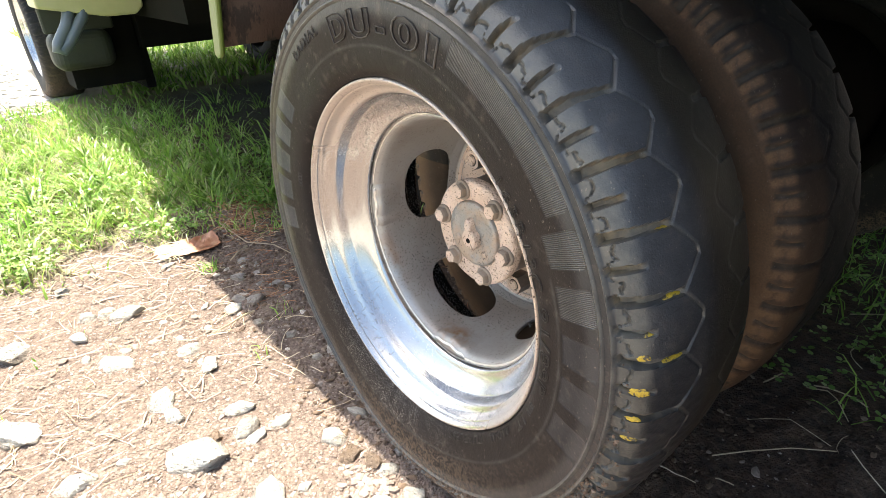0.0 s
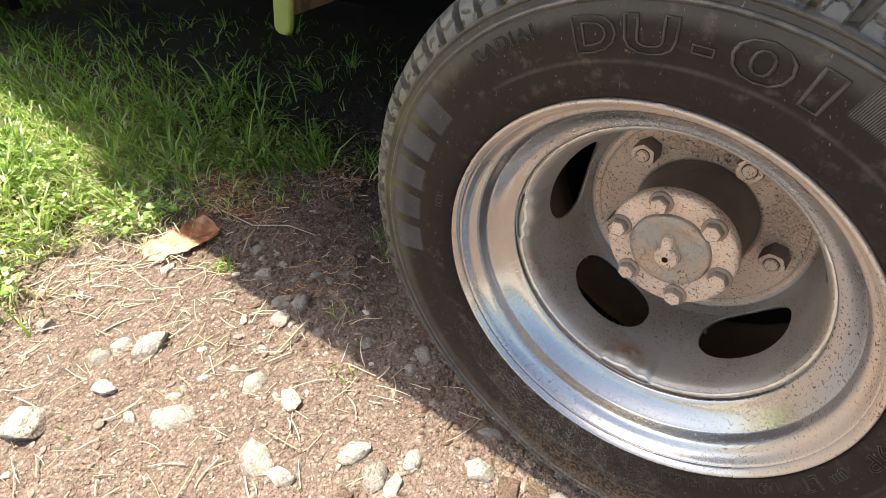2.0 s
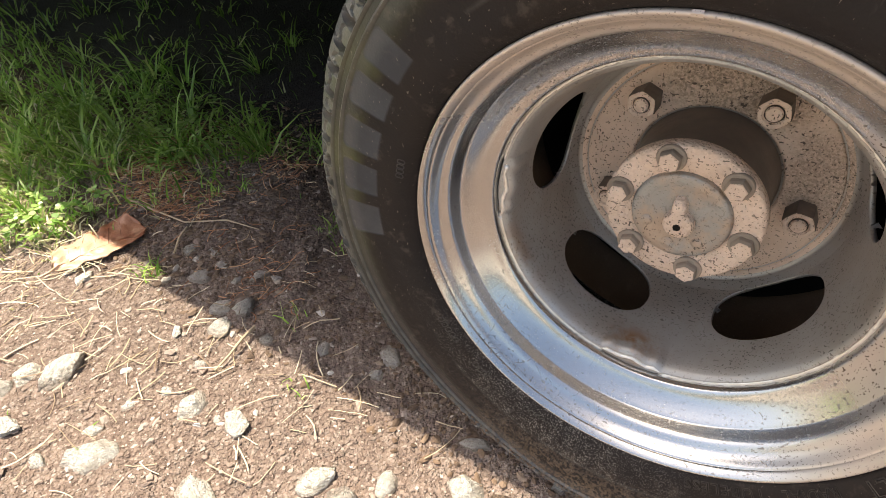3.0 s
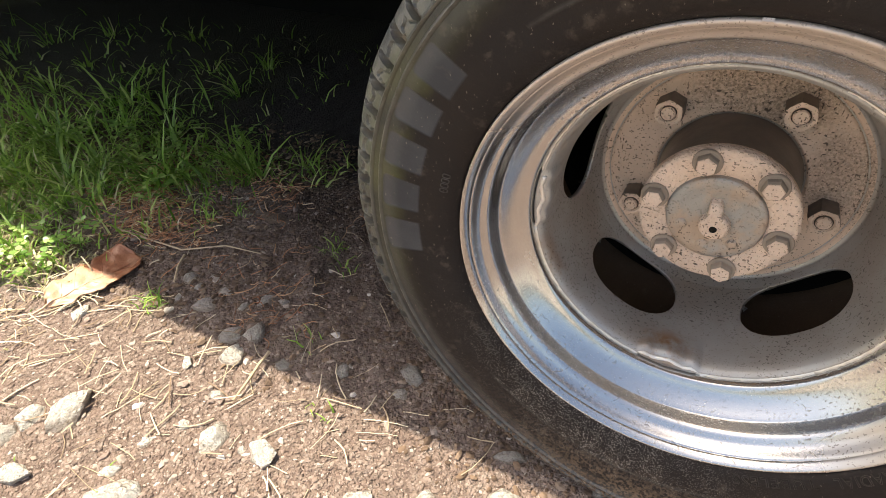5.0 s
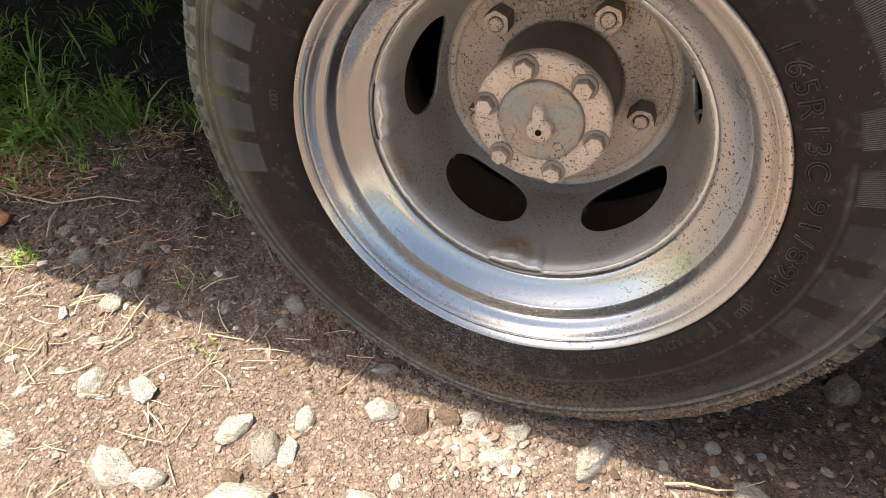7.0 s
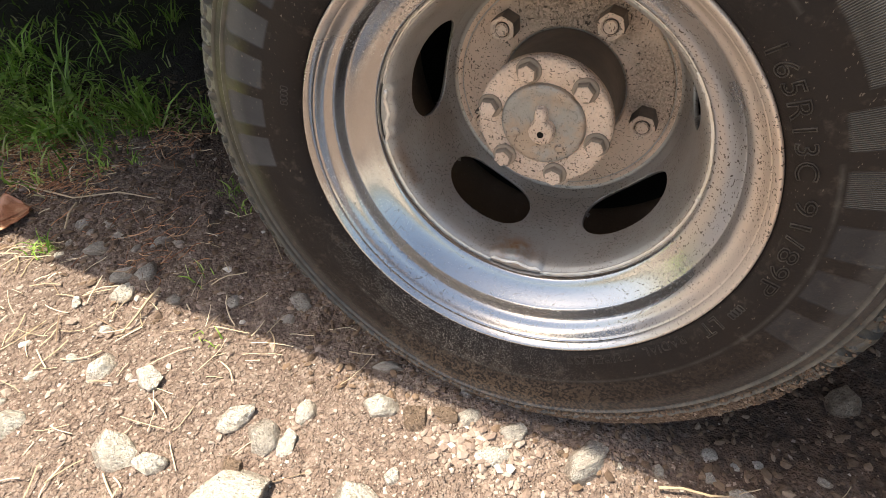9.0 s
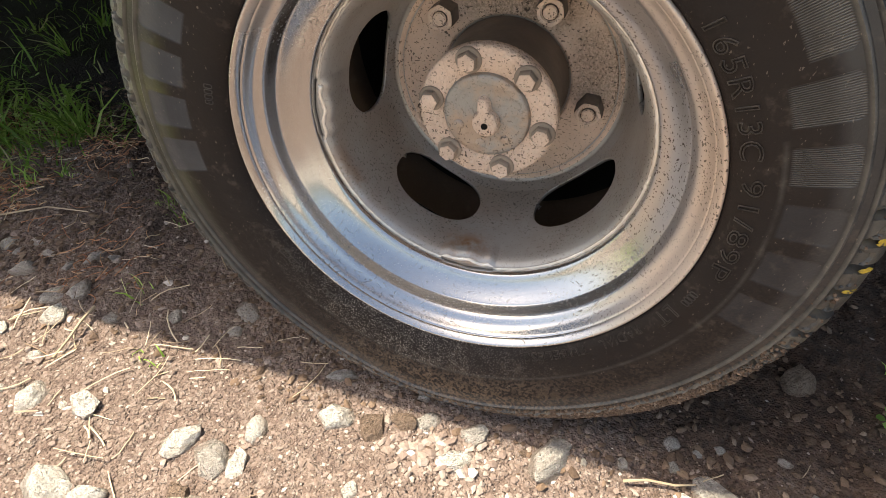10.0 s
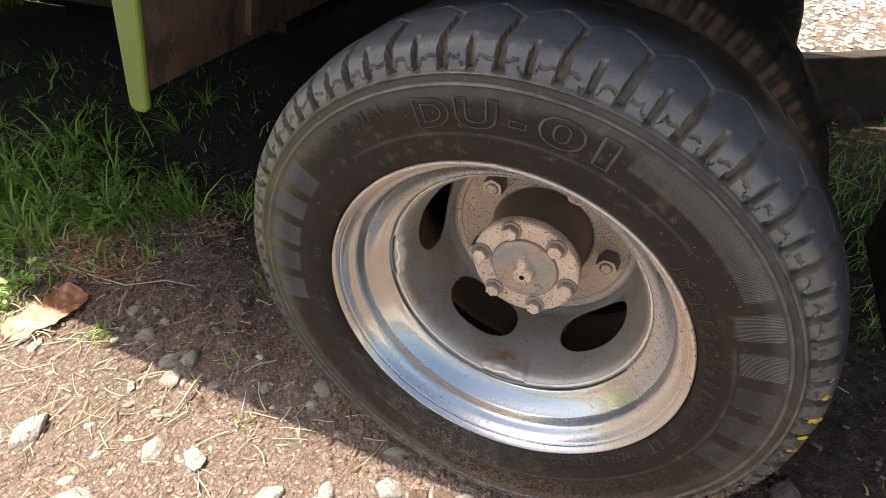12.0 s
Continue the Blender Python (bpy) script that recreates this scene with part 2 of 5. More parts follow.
def make_rim_paint():
    n = Nodes("silver_rim_paint", 0.3, 0.9)
    film, fine = n.noise(8, 2.5), n.noise(120, 4)
    dust = n.step(n.math("ADD", film, n.math("MULTIPLY", fine, 0.06)), 0.42, 0.74, 0.03, 0.20)
    place = n.t.nodes.new("ShaderNodeSeparateXYZ")
    n.put(place.inputs[0], n.co)
    # road dust, with the ground's tan reflection painted in above and behind, foot left bright
    reach = n.math("ADD", n.math("MULTIPLY", place.outputs[0], 0.6), n.math("MULTIPLY", place.outputs[2], 0.8))
    high = n.step(n.math("ADD", reach, n.math("MULTIPLY", film, 0.05)), -0.055, 0.095)
    dust = n.math("MULTIPLY", dust, n.math("ADD", 0.35, high))
    dust = n.math("ADD", dust, n.math("MULTIPLY", high, 0.36))
    # tan strongest on the outer band, where the ground's reflection is painted
    dust = n.math("MULTIPLY", dust, n.step(place.outputs[1], -0.071, -0.081, 0.42, 1.25))
    c = n.mix(dust, (0.505, 0.51, 0.52), (0.60, 0.44, 0.325))
    sp = n.math("MULTIPLY", specks(n, 0.95), n.math("ADD", 0.5, n.math("MULTIPLY", high, 0.5)))
    c = n.mix(sp, c, (0.08, 0.055, 0.04))
    rust = n.step(n.noise(22, 5), 0.70, 0.80, 0.0, 0.35)
    c = n.mix(rust, c, (0.34, 0.20, 0.11))
    n.bump(fine, 0.00003)
    rough = n.math("ADD", n.step(dust, 0.03, 0.55, 0.19, 0.50), n.math("MULTIPLY", sp, 0.4))
    metal = n.math("SUBTRACT", n.step(dust, 0.03, 0.65, 0.97, 0.45), n.math("MULTIPLY", sp, 0.5))
    return n.set(Base_Color=c, Roughness=rough, Metallic=metal)


def make_disc_paint():
    n = Nodes("grey_disc_paint", 0.45, 0.55)
    film, fine = n.noise(10, 5), n.noise(140, 4)
    c = n.mix(n.step(film, 0.35, 0.7), (0.42, 0.41, 0.395), (0.34, 0.30, 0.265))
    c = n.mix(specks(n, 0.7), c, (0.06, 0.045, 0.035))
    c = n.mix(n.step(n.noise(17, 5), 0.64, 0.74, 0.0, 0.6), c, (0.21, 0.13, 0.075))
    c = n.mix(n.math("MULTIPLY", n.attr("rust"), n.step(n.noise(60, 5), 0.35, 0.6)), c, (0.30, 0.16, 0.075))
    n.bump(fine, 0.0002)
    return n.set(Base_Color=c)


def make_hub_dust():
    n = Nodes("dusty_hub_metal", 0.85, 0.1)
    film, fine, lump = n.noise(14, 5), n.noise(160, 5), n.noise(55, 3)
    c = n.mix(n.step(film, 0.32, 0.68), (0.74, 0.575, 0.46), (0.60, 0.455, 0.355))
    c = n.mix(n.step(fine, 0.5, 0.7, 0.0, 0.35), c, (0.62, 0.54, 0.46))
    c = n.mix(specks(n, 0.9, 1.0, 0.6), c, (0.06, 0.042, 0.032))
    pits = n.voronoi(330)
    c = n.mix(n.math("MULTIPLY", n.step(pits, 0.12, 0.24, 0.5, 0.0), n.step(n.noise(26, 3), 0.45, 0.62)), c, (0.13, 0.10, 0.075))
    n.bump(lump, 0.003)
    n.bump(pits, 0.0009)
    n.bump(fine, 0.0006)
    return n.set(Base_Color=c)


def make_plate_dust():
    n = Nodes("dusty_plate_metal", 0.85, 0.1)
    film, fine, lump = n.noise(14, 5), n.noise(160, 5), n.noise(55, 3)
    c = n.mix(n.step(film, 0.32, 0.68), (0.74, 0.575, 0.46), (0.60, 0.455, 0.355))
    c = n.mix(n.step(fine, 0.5, 0.7, 0.0, 0.35), c, (0.60, 0.51, 0.43))
    at = n.t.nodes.new("ShaderNodeSeparateXYZ")
    n.put(at.inputs[0], n.co)
    # oily dirt thrown up above the barrel and to one side of it
    up = n.math("MULTIPLY", n.step(n.math("ADD", at.outputs[2], n.math("MULTIPLY", film, 0.05)), 0.066, 0.098), n.step(n.math("ABSOLUTE", n.math("SUBTRACT", at.outputs[0], 0.008)), 0.072, 0.035))
    side = n.math("MULTIPLY", n.step(n.math("ADD", at.outputs[0], n.math("MULTIPLY", film, 0.04)), 0.072, 0.090), n.step(n.math("ABSOLUTE", n.math("SUBTRACT", at.outputs[2], 0.02)), 0.055, 0.02))
    oily = n.math("MAXIMUM", up, n.math("MULTIPLY", side, 0.7))
    beads = n.noise(430, 3, 0.6)
    c = n.mix(n.math("MULTIPLY", oily, n.step(beads, 0.62, 0.36, 0.05, 0.65)), c, (0.15, 0.105, 0.075))
    c = n.mix(specks(n, 0.9, 1.0, 0.6), c, (0.06, 0.042, 0.032))
    n.bump(lump, 0.003)
    n.bump(n.math("MULTIPLY", beads, oily), 0.0035)
    n.bump(fine, 0.0006)
    return n.set(Base_Color=c)


def make_cap_metal():
    n = Nodes("cast_cap_metal", 0.5, 0.5)
    film, fine = n.noise(22, 5), n.noise(150, 5)
    n.bump(n.noise(95, 3), 0.0022)
    c = n.mix(n.step(film, 0.42, 0.6), (0.33, 0.325, 0.31), (0.42, 0.33, 0.26))
    c = n.mix(specks(n, 0.8), c, (0.06, 0.045, 0.035))
    n.bump(fine, 0.0006)
    return n.set(Base_Color=c)


def make_paint(name, base, worn, rough=0.45, rust=0.66, metal=0.0, wide=5):
    n = Nodes(name, rough, metal)
    film, fine = n.noise(wide, 5), n.noise(60, 5)
    c = n.mix(n.step(film, 0.35, 0.7, 0.0, 0.8), base, worn)
    c = n.mix(n.step(n.noise(13, 6), rust, rust + 0.08), c, (0.10, 0.05, 0.03))
    n.bump(fine, 0.0008)
    return n.set(Base_Color=c)


def make_rust_panel():
    n = Nodes("rusty_panel", 0.75)
    film, streak, fine = n.noise(7, 5), n.noise(24, 6, 0.7, n.stretch((1, 1.6, 0.45))), n.noise(150, 4)
    c = n.mix(n.step(film, 0.35, 0.65), (0.058, 0.037, 0.029), (0.095, 0.064, 0.052))
    c = n.mix(n.step(streak, 0.50, 0.58), c, (0.020, 0.015, 0.013))
    n.bump(streak, 0.002)
    n.bump(fine, 0.0008)
    return n.set(Base_Color=c)


def make_plank():
    n = Nodes("old_timber", 0.85)
    g = n.noise(7, 6, 0.7, n.stretch((0.3, 6, 6)))
    c = n.mix(n.step(g, 0.35, 0.65), (0.030, 0.022, 0.016), (0.060, 0.044, 0.032))
    n.bump(g, 0.003)
    return n.set(Base_Color=c)


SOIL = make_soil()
GRIT = make_pebble("grit", [(0.0, (0.145, 0.104, 0.085)), (0.5, (0.235, 0.175, 0.147)), (0.85, (0.31, 0.244, 0.208)), (1.0, (0.52, 0.45, 0.395))])
PEBBLE = make_pebble("pebble", [(0.0, (0.21, 0.154, 0.128)), (0.5, (0.32, 0.250, 0.211)), (0.85, (0.44, 0.375, 0.328)), (1.0, (0.74, 0.695, 0.64))])
PALE_GRAVEL = make_pebble("pale_gravel", [(0.0, (0.50, 0.47, 0.43)), (0.5, (0.68, 0.655, 0.62)), (1.0, (0.84, 0.82, 0.79))])
CRUMB = make_pebble("soil_crumb", [(0.0, (0.065, 0.040, 0.025)), (0.5, (0.125, 0.080, 0.050)), (0.85, (0.19, 0.126, 0.082)), (1.0, (0.31, 0.235, 0.175))])
STONE_PALE = make_stone("pale_stone", (0.87, 0.84, 0.785), (0.75, 0.70, 0.63), (0.62, 0.52, 0.435))
STONE_GREY = make_stone("grey_stone", (0.64, 0.60, 0.545), (0.49, 0.45, 0.41), (0.45, 0.37, 0.305))
STONE_MUDDY = make_stone("muddy_stone", (0.38, 0.30, 0.235), (0.27, 0.205, 0.155), (0.22, 0.155, 0.108))
CLOD = make_stone("earth_clod", (0.29, 0.205, 0.15), (0.20, 0.135, 0.095), (0.36, 0.265, 0.20))
GRASS = make_blade("grass", [(0.0, (0.09, 0.225, 0.028)), (0.35, (0.24, 0.460, 0.072)), (0.75, (0.40, 0.63, 0.13)), (0.93, (0.56, 0.72, 0.24)), (1.0, (0.72, 0.70, 0.42))], 0.5)
CLOVER = make_blade("clover", [(0.0, (0.12, 0.28, 0.05)), (0.6, (0.32, 0.54, 0.13)), (1.0, (0.56, 0.70, 0.27))], 0.4)
THATCH = Nodes("dry_thatch", 0.9)
THATCH = THATCH.set(Base_Color=THATCH.ramp(THATCH.island(), [(0.0, (0.26, 0.105, 0.055)), (0.5, (0.50, 0.25, 0.135)), (0.85, (0.60, 0.39, 0.23)), (1.0, (0.74, 0.60, 0.40))]))
STRAW, DEAD_LEAF = make_straw(), make_dead_leaf()
# the inner rubber's low tone and gloss paint the shade it stands in
RUBBER, RUBBER_INNER = make_rubber("worn_rubber", 0.3, 0.72), make_rubber("shaded_muddy_rubber", 0.4, 0.45, 0.75)
LETTER = make_paint("dusty_lettering", (0.022, 0.017, 0.013), (0.068, 0.057, 0.048), 0.75, 0.9, 0.0, 110)
MARK = make_paint("dusty_moulding", (0.028, 0.024, 0.021), (0.075, 0.067, 0.058), 0.75, 0.9, 0.0, 60)
RIM, DISC, HUB, PLATE, CAP = make_rim_paint(), make_disc_paint(), make_hub_dust(), make_plate_dust(), make_cap_metal()
GREEN = make_paint("green_paint", (0.098, 0.150, 0.020), (0.074, 0.114, 0.015), 0.4, 0.74)
CREAM = make_paint("cream_paint", (0.55, 0.54, 0.30), (0.42, 0.42, 0.21), 0.4, 0.72)
YELLOW = make_paint("yellow_paint", (0.62, 0.43, 0.04), (0.44, 0.31, 0.06), 0.5, 0.60)


def make_worn_yellow():
    n = Nodes("worn_yellow_paint", 0.55)
    wear, fine = n.noise(170, 5, 0.65), n.noise(700, 3)
    c = n.mix(n.step(fine, 0.35, 0.65), (0.58, 0.40, 0.035), (0.40, 0.27, 0.035))
    c = n.mix(n.step(wear, 0.50, 0.57), c, (0.075, 0.060, 0.040))
    n.bump(wear, 0.0008)
    return n.set(Base_Color=c)


WORN_YELLOW = make_worn_yellow()
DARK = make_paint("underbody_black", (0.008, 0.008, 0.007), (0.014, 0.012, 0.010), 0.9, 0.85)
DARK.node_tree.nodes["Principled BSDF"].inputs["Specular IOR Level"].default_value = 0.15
FLAP = make_paint("dark_flap_rubber", (0.035, 0.042, 0.034), (0.05, 0.052, 0.042), 0.6, 0.8)
LOOP = make_paint("blue_black_pipe", (0.10, 0.125, 0.155), (0.19, 0.22, 0.25), 0.3, 0.8)
BARREL = make_paint("greasy_barrel", (0.115, 0.086, 0.066), (0.20, 0.150, 0.115), 0.38, 0.8, 0.0, 22)
# dark tone for the painted recess rings and the sides of nuts and studs
NUT_DARK = make_paint("nut_dark", (0.12, 0.092, 0.072), (0.23, 0.175, 0.135), 0.6, 0.9, 0.0, 40)
DULL = make_paint("dull_dusty_steel", (0.27, 0.215, 0.17), (0.38, 0.30, 0.235), 0.7, 0.9)
WELD = make_paint("weld_bead", (0.84, 0.82, 0.78), (0.66, 0.60, 0.53), 0.28, 0.66, 0.6, 40)
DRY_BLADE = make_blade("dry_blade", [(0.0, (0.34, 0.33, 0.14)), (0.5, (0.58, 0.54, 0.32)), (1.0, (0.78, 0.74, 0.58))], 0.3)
RUSTY, PLANK = make_rust_panel(), make_plank()


# ---- mesh helpers ----
def mesh_of(name, verts, faces, material, smooth=True):
    me = bpy.data.meshes.new(name)
    me.from_pydata([tuple(v) for v in verts], [], faces)
    me.materials.append(material)
    if smooth:
        me.polygons.foreach_set("use_smooth", [True] * len(me.polygons))
    me.update()
    return me


def child(name, me, parent, label="", kind=""):
    ob = new(name, me)
    ob.parent = parent
    return tagged(ob, label, kind=kind)


def part(name, bm, material, parent, label="", smooth=False):
    me = bpy.data.meshes.new(name)
    bm.normal_update()
    bm.to_mesh(me)
    bm.free()
    me.materials.append(material)
    if smooth:
        me.polygons.foreach_set("use_smooth", [True] * len(me.polygons))
    return child(name, me, parent, label)


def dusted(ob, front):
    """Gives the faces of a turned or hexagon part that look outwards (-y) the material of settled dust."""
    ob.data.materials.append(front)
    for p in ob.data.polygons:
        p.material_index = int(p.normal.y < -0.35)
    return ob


def thing(name, at, label, category, group=""):
    ob = new(name)
    ob.empty_display_size = 0.1
    ob.location = at
    return tagged(ob, label, category, group)


def soften(ob, width, segments=2, angle=35):
    m = ob.modifiers.new("bevel", "BEVEL")
    m.width, m.segments, m.limit_method, m.angle_limit = width, segments, "ANGLE", radians(angle)
    return ob


def box(x0, x1, y0, y1, z0, z1, bm=None):
    bm = bm or bmesh.new()
    r = bmesh.ops.create_cube(bm, size=1)
    for v in r["verts"]:
        v.co = Vector(((x0 + x1) / 2 + v.co.x * (x1 - x0), (y0 + y1) / 2 + v.co.y * (y1 - y0), (z0 + z1) / 2 + v.co.z * (z1 - z0)))
    return bm


def grid_faces(rows, cols, wrap):
    """Quads of a grid of rows x cols vertices, the columns closed to a ring if wrap."""
    i, j = np.meshgrid(np.arange(rows - 1), np.arange(cols if wrap else cols - 1), indexing="ij")
    k = (j + 1) % cols
    return np.stack([i * cols + j, i * cols + k, (i + 1) * cols + k, (i + 1) * cols + j], -1).reshape(-1, 4)


def lathe(name, profile, material, n=192, smooth_steps=0):
    """Turns a profile of (y, r) round the y axis."""
    p = np.array(profile, float)
    for _ in range(smooth_steps):
        q = np.empty((2 * len(p) - 2, 2))
        q[0::2], q[1::2] = 0.75 * p[:-1] + 0.25 * p[1:], 0.25 * p[:-1] + 0.75 * p[1:]
        p = np.vstack([p[:1], q, p[-1:]])
    a = np.linspace(0, 2 * np.pi, n, endpoint=False)
    v = np.stack([p[:, 1:] * np.cos(a), np.repeat(p[:, :1], n, 1), p[:, 1:] * np.sin(a)], -1).reshape(-1, 3)
    return mesh_of(name, v, grid_faces(len(p), n, True).tolist(), material)


def tube(points, radius, sides=8, bm=None):
    """A round tube along a line of points."""
    bm = bm or bmesh.new()
    pts, rings = [Vector(p) for p in points], []
    for i, p in enumerate(pts):
        d = (pts[min(i + 1, len(pts) - 1)] - pts[max(i - 1, 0)]).normalized()
        u = d.orthogonal().normalized() if i == 0 else (u - d * u.dot(d)).normalized()
        w = d.cross(u)
        r = radius[i] if isinstance(radius, (list, tuple)) else radius
        rings.append([bm.verts.new(p + r * (math.cos(2 * math.pi * k / sides) * u + math.sin(2 * math.pi * k / sides) * w)) for k in range(sides)])
    for a, b in zip(rings, rings[1:]):
        for k in range(sides):
            bm.faces.new((a[k], a[(k + 1) % sides], b[(k + 1) % sides], b[k]))
    bm.faces.new(rings[0][::-1])
    bm.faces.new(rings[-1])
    return bm


def hex_head(across, y_back, y_front, dome=0.25, sides=6):
    """A chamfered hexagon head on the y axis, its face towards -y."""
    bm, r = bmesh.new(), across / math.sqrt(3)
    h = y_back - y_front
    rings = []
    for y, k, n in ((y_back, 1.0, 0), (y_front + dome * h, 1.0, 0), (y_front + 0.06 * h, 0.88, 0), (y_front, 0.8, 0)):
        rings.append([bm.verts.new((k * r * math.cos(math.pi * (j + 0.5) / 3), y, k * r * math.sin(math.pi * (j + 0.5) / 3))) for j in range(sides)])
    for a, b in zip(rings, rings[1:]):
        for j in range(sides):
            bm.faces.new((a[j], a[(j + 1) % sides], b[(j + 1) % sides], b[j]))
    bm.faces.new(rings[-1])
    return bm


def disc_bm(profile, n=32, bm=None):
    """A small turned solid on the y axis."""
    bm = bm or bmesh.new()
    rings = [[bm.verts.new((r * math.cos(2 * math.pi * k / n), y, r * math.sin(2 * math.pi * k / n))) for k in range(n)] for y, r in profile]
    for a, b in zip(rings, rings[1:]):
        for k in range(n):
            bm.faces.new((a[k], a[(k + 1) % n], b[(k + 1) % n], b[k]))
    bm.faces.new(rings[-1])
    return bm


def float_attr(me, name, values):
    me.attributes.new(name, "FLOAT", "POINT").data.foreach_set("value", np.asarray(values, np.float32))


# ---- ground: one sheet from the wheel to the horizon ----
AXLE_Z = 0.278
EDGE_A, EDGE_D = np.array((0.512, 1.216)), np.array((0.924, 0.382))  # foot of the timber edging and its run


def wave(x, y, k, seed):
    """Smooth irregular relief from a few crossed sines, -1 to 1."""
    rng = np.random.RandomState(seed)
    out = 0
    for _ in range(6):
        a, f, p = rng.uniform(0, 2 * np.pi), k * rng.uniform(0.6, 1.7), rng.uniform(0, 7)
        out = out + np.sin(f * (x * np.cos(a) + y * np.sin(a)) + p + 1.3 * np.sin(0.6 * f * (y * np.cos(a) - x * np.sin(a)) + 2 * p))
    return out / 6


def terrace(x, y):
    """0 on the drive, 1 on the raised gravel behind the edging."""
    over = (y - EDGE_A[1]) * EDGE_D[0] - (x - EDGE_A[0]) * EDGE_D[1]
    return np.clip((over - 0.02) / 0.03, 0, 1) * np.clip((x + 0.55) / 0.4, 0, 1)


def ground_z(x, y):
    near = np.exp(-((x / 6) ** 2 + (y / 6) ** 2))
    z = 0.006 * wave(x, y, 5, 1) + near * (0.0035 * wave(x, y, 26, 2) + 0.0026 * wave(x, y, 90, 3) + 0.0020 * wave(x, y, 240, 4))
    tread = np.exp(-((y + 0.03) / 0.10) ** 2 - (x / 0.16) ** 2) + np.exp(-((y - 0.19) / 0.10) ** 2 - (x / 0.16) ** 2)
    z = z * (1 - 0.75 * np.clip(tread, 0, 1)) + 0.012 * np.clip(-x - 0.3, 0, 1)
    lumps = np.clip(wave(x, y, 60, 6) - 0.15, 0, 1) * np.clip((y + 0.16) / 0.08, 0, 1) * np.clip((0.5 - y) / 0.1, 0, 1)
    z = z + near * 0.016 * lumps * (1 - np.clip(tread, 0, 1))
    return z + 0.15 * terrace(x, y)


def axis_steps(lo, hi, step, far, growth):
    mid = np.arange(lo, hi, step)
    out, d = [], step
    while sum(out) < far:
        d *= growth
        out.append(d)
    c = np.cumsum(out)
    return np.concatenate([lo - c[::-1], mid, mid[-1] + c])


def build_ground():
    xs, ys = axis_steps(-1.25, 0.75, 0.0052, 900, 1.13), axis_steps(-0.65, 0.55, 0.0052, 900, 1.13)
    gx, gy = np.meshgrid(xs, ys)
    v = np.stack([gx, gy, ground_z(gx, gy)], -1).reshape(-1, 3)
    f = grid_faces(len(ys), len(xs), False)
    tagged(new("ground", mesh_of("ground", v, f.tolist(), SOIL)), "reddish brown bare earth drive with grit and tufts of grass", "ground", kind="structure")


build_ground()


def chip(fine):
    """Points and triangles of a small round or six-cornered chip."""
    if not fine:
        v = np.array([(1, 0, 0), (-1, 0, 0), (0, 1, 0), (0, -1, 0), (0, 0, 1), (0, 0, -1)], float)
        return v, np.array([(0, 2, 4), (2, 1, 4), (1, 3, 4), (3, 0, 4)])  # only the upper half shows
    bm = bmesh.new()
    bmesh.ops.create_icosphere(bm, subdivisions=1, radius=1)
    v, f = np.array([p.co[:] for p in bm.verts]), np.array([[q.index for q in t.verts] for t in bm.faces])
    bm.free()
    return v, f


def scatter_pebbles(name, count, x0, x1, y0, y1, lo, hi, label, seed, keep=None, fine=True, material=None, proud=0.12):
    """Many small angular stones in one mesh."""
    rng = np.random.RandomState(seed)
    v, f = chip(fine)
    x, y = rng.uniform(x0, x1, count), rng.uniform(y0, y1, count)
    if keep is not None:
        ok = rng.rand(count) < keep(x, y)
        x, y = x[ok], y[ok]
    m = len(x)
    s = lo * (hi / lo) ** (rng.rand(m) ** 2.4)
    shape = v[None] * rng.uniform(0.55, 1.2, (m, len(v), 1)) * rng.uniform([0.8, 0.6, 0.3], [1.5, 1.0, 0.6], (m, 3))[:, None]
    a = rng.uniform(0, 2 * np.pi, m)
    c, d = np.cos(a)[:, None], np.sin(a)[:, None]
    px = x[:, None] + s[:, None] * (shape[..., 0] * c - shape[..., 1] * d)
    py = y[:, None] + s[:, None] * (shape[..., 0] * d + shape[..., 1] * c)
    pz = (ground_z(x, y) + proud * s)[:, None] + s[:, None] * shape[..., 2]
    verts = np.stack([px, py, pz], -1).reshape(-1, 3)
    faces = (f[None] + (np.arange(m) * len(v))[:, None, None]).reshape(-1, 3)
    ob = new(name, mesh_of(name, verts, faces.tolist(), material or (PEBBLE if fine else GRIT), smooth=not fine))
    return tagged(ob, label, "gravel", kind="stuff")


def clear_of_tyre(x, y):
    return 1.0 - ((np.abs(x) < 0.09) & (y > -0.10) & (y < 0.28))


def on_drive(x, y):
    g = np.clip((x + 1.0) / 0.12 + 0.35 * wave(x, y, 9, 8), 0.08, 1)
    shade = np.clip((-0.06 - y) / 0.12, 0.34, 1) * np.where(x > 0.1, np.clip((-0.07 - y) / 0.06, 0.10, 1.0), 1.0)
    return g * clear_of_tyre(x, y) * shade


def sparse_in_shade(x, y):
    bare = np.clip(0.75 + 1.1 * wave(x, y, 10, 30), 0.12, 1)  # patches of plain trodden earth
    return on_drive(x, y) * bare * np.clip((-0.10 - y) / 0.08, 0.22, 1)


scatter_pebbles("grit", 170000, -1.1, 0.62, -0.62, 0.32, 0.0008, 0.0032, "fine tan grit strewn over the drive", 11, on_drive, fine=False)
scatter_pebbles("gravel", 9000, -1.1, 0.62, -0.62, 0.12, 0.0016, 0.0052, "small pale and brown gravel lying on the earth", 12, sparse_in_shade)
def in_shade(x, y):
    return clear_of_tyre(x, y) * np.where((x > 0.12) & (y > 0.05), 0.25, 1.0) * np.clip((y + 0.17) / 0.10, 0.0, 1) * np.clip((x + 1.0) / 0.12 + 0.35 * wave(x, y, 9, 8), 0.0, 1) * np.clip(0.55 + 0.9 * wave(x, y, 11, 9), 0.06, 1)


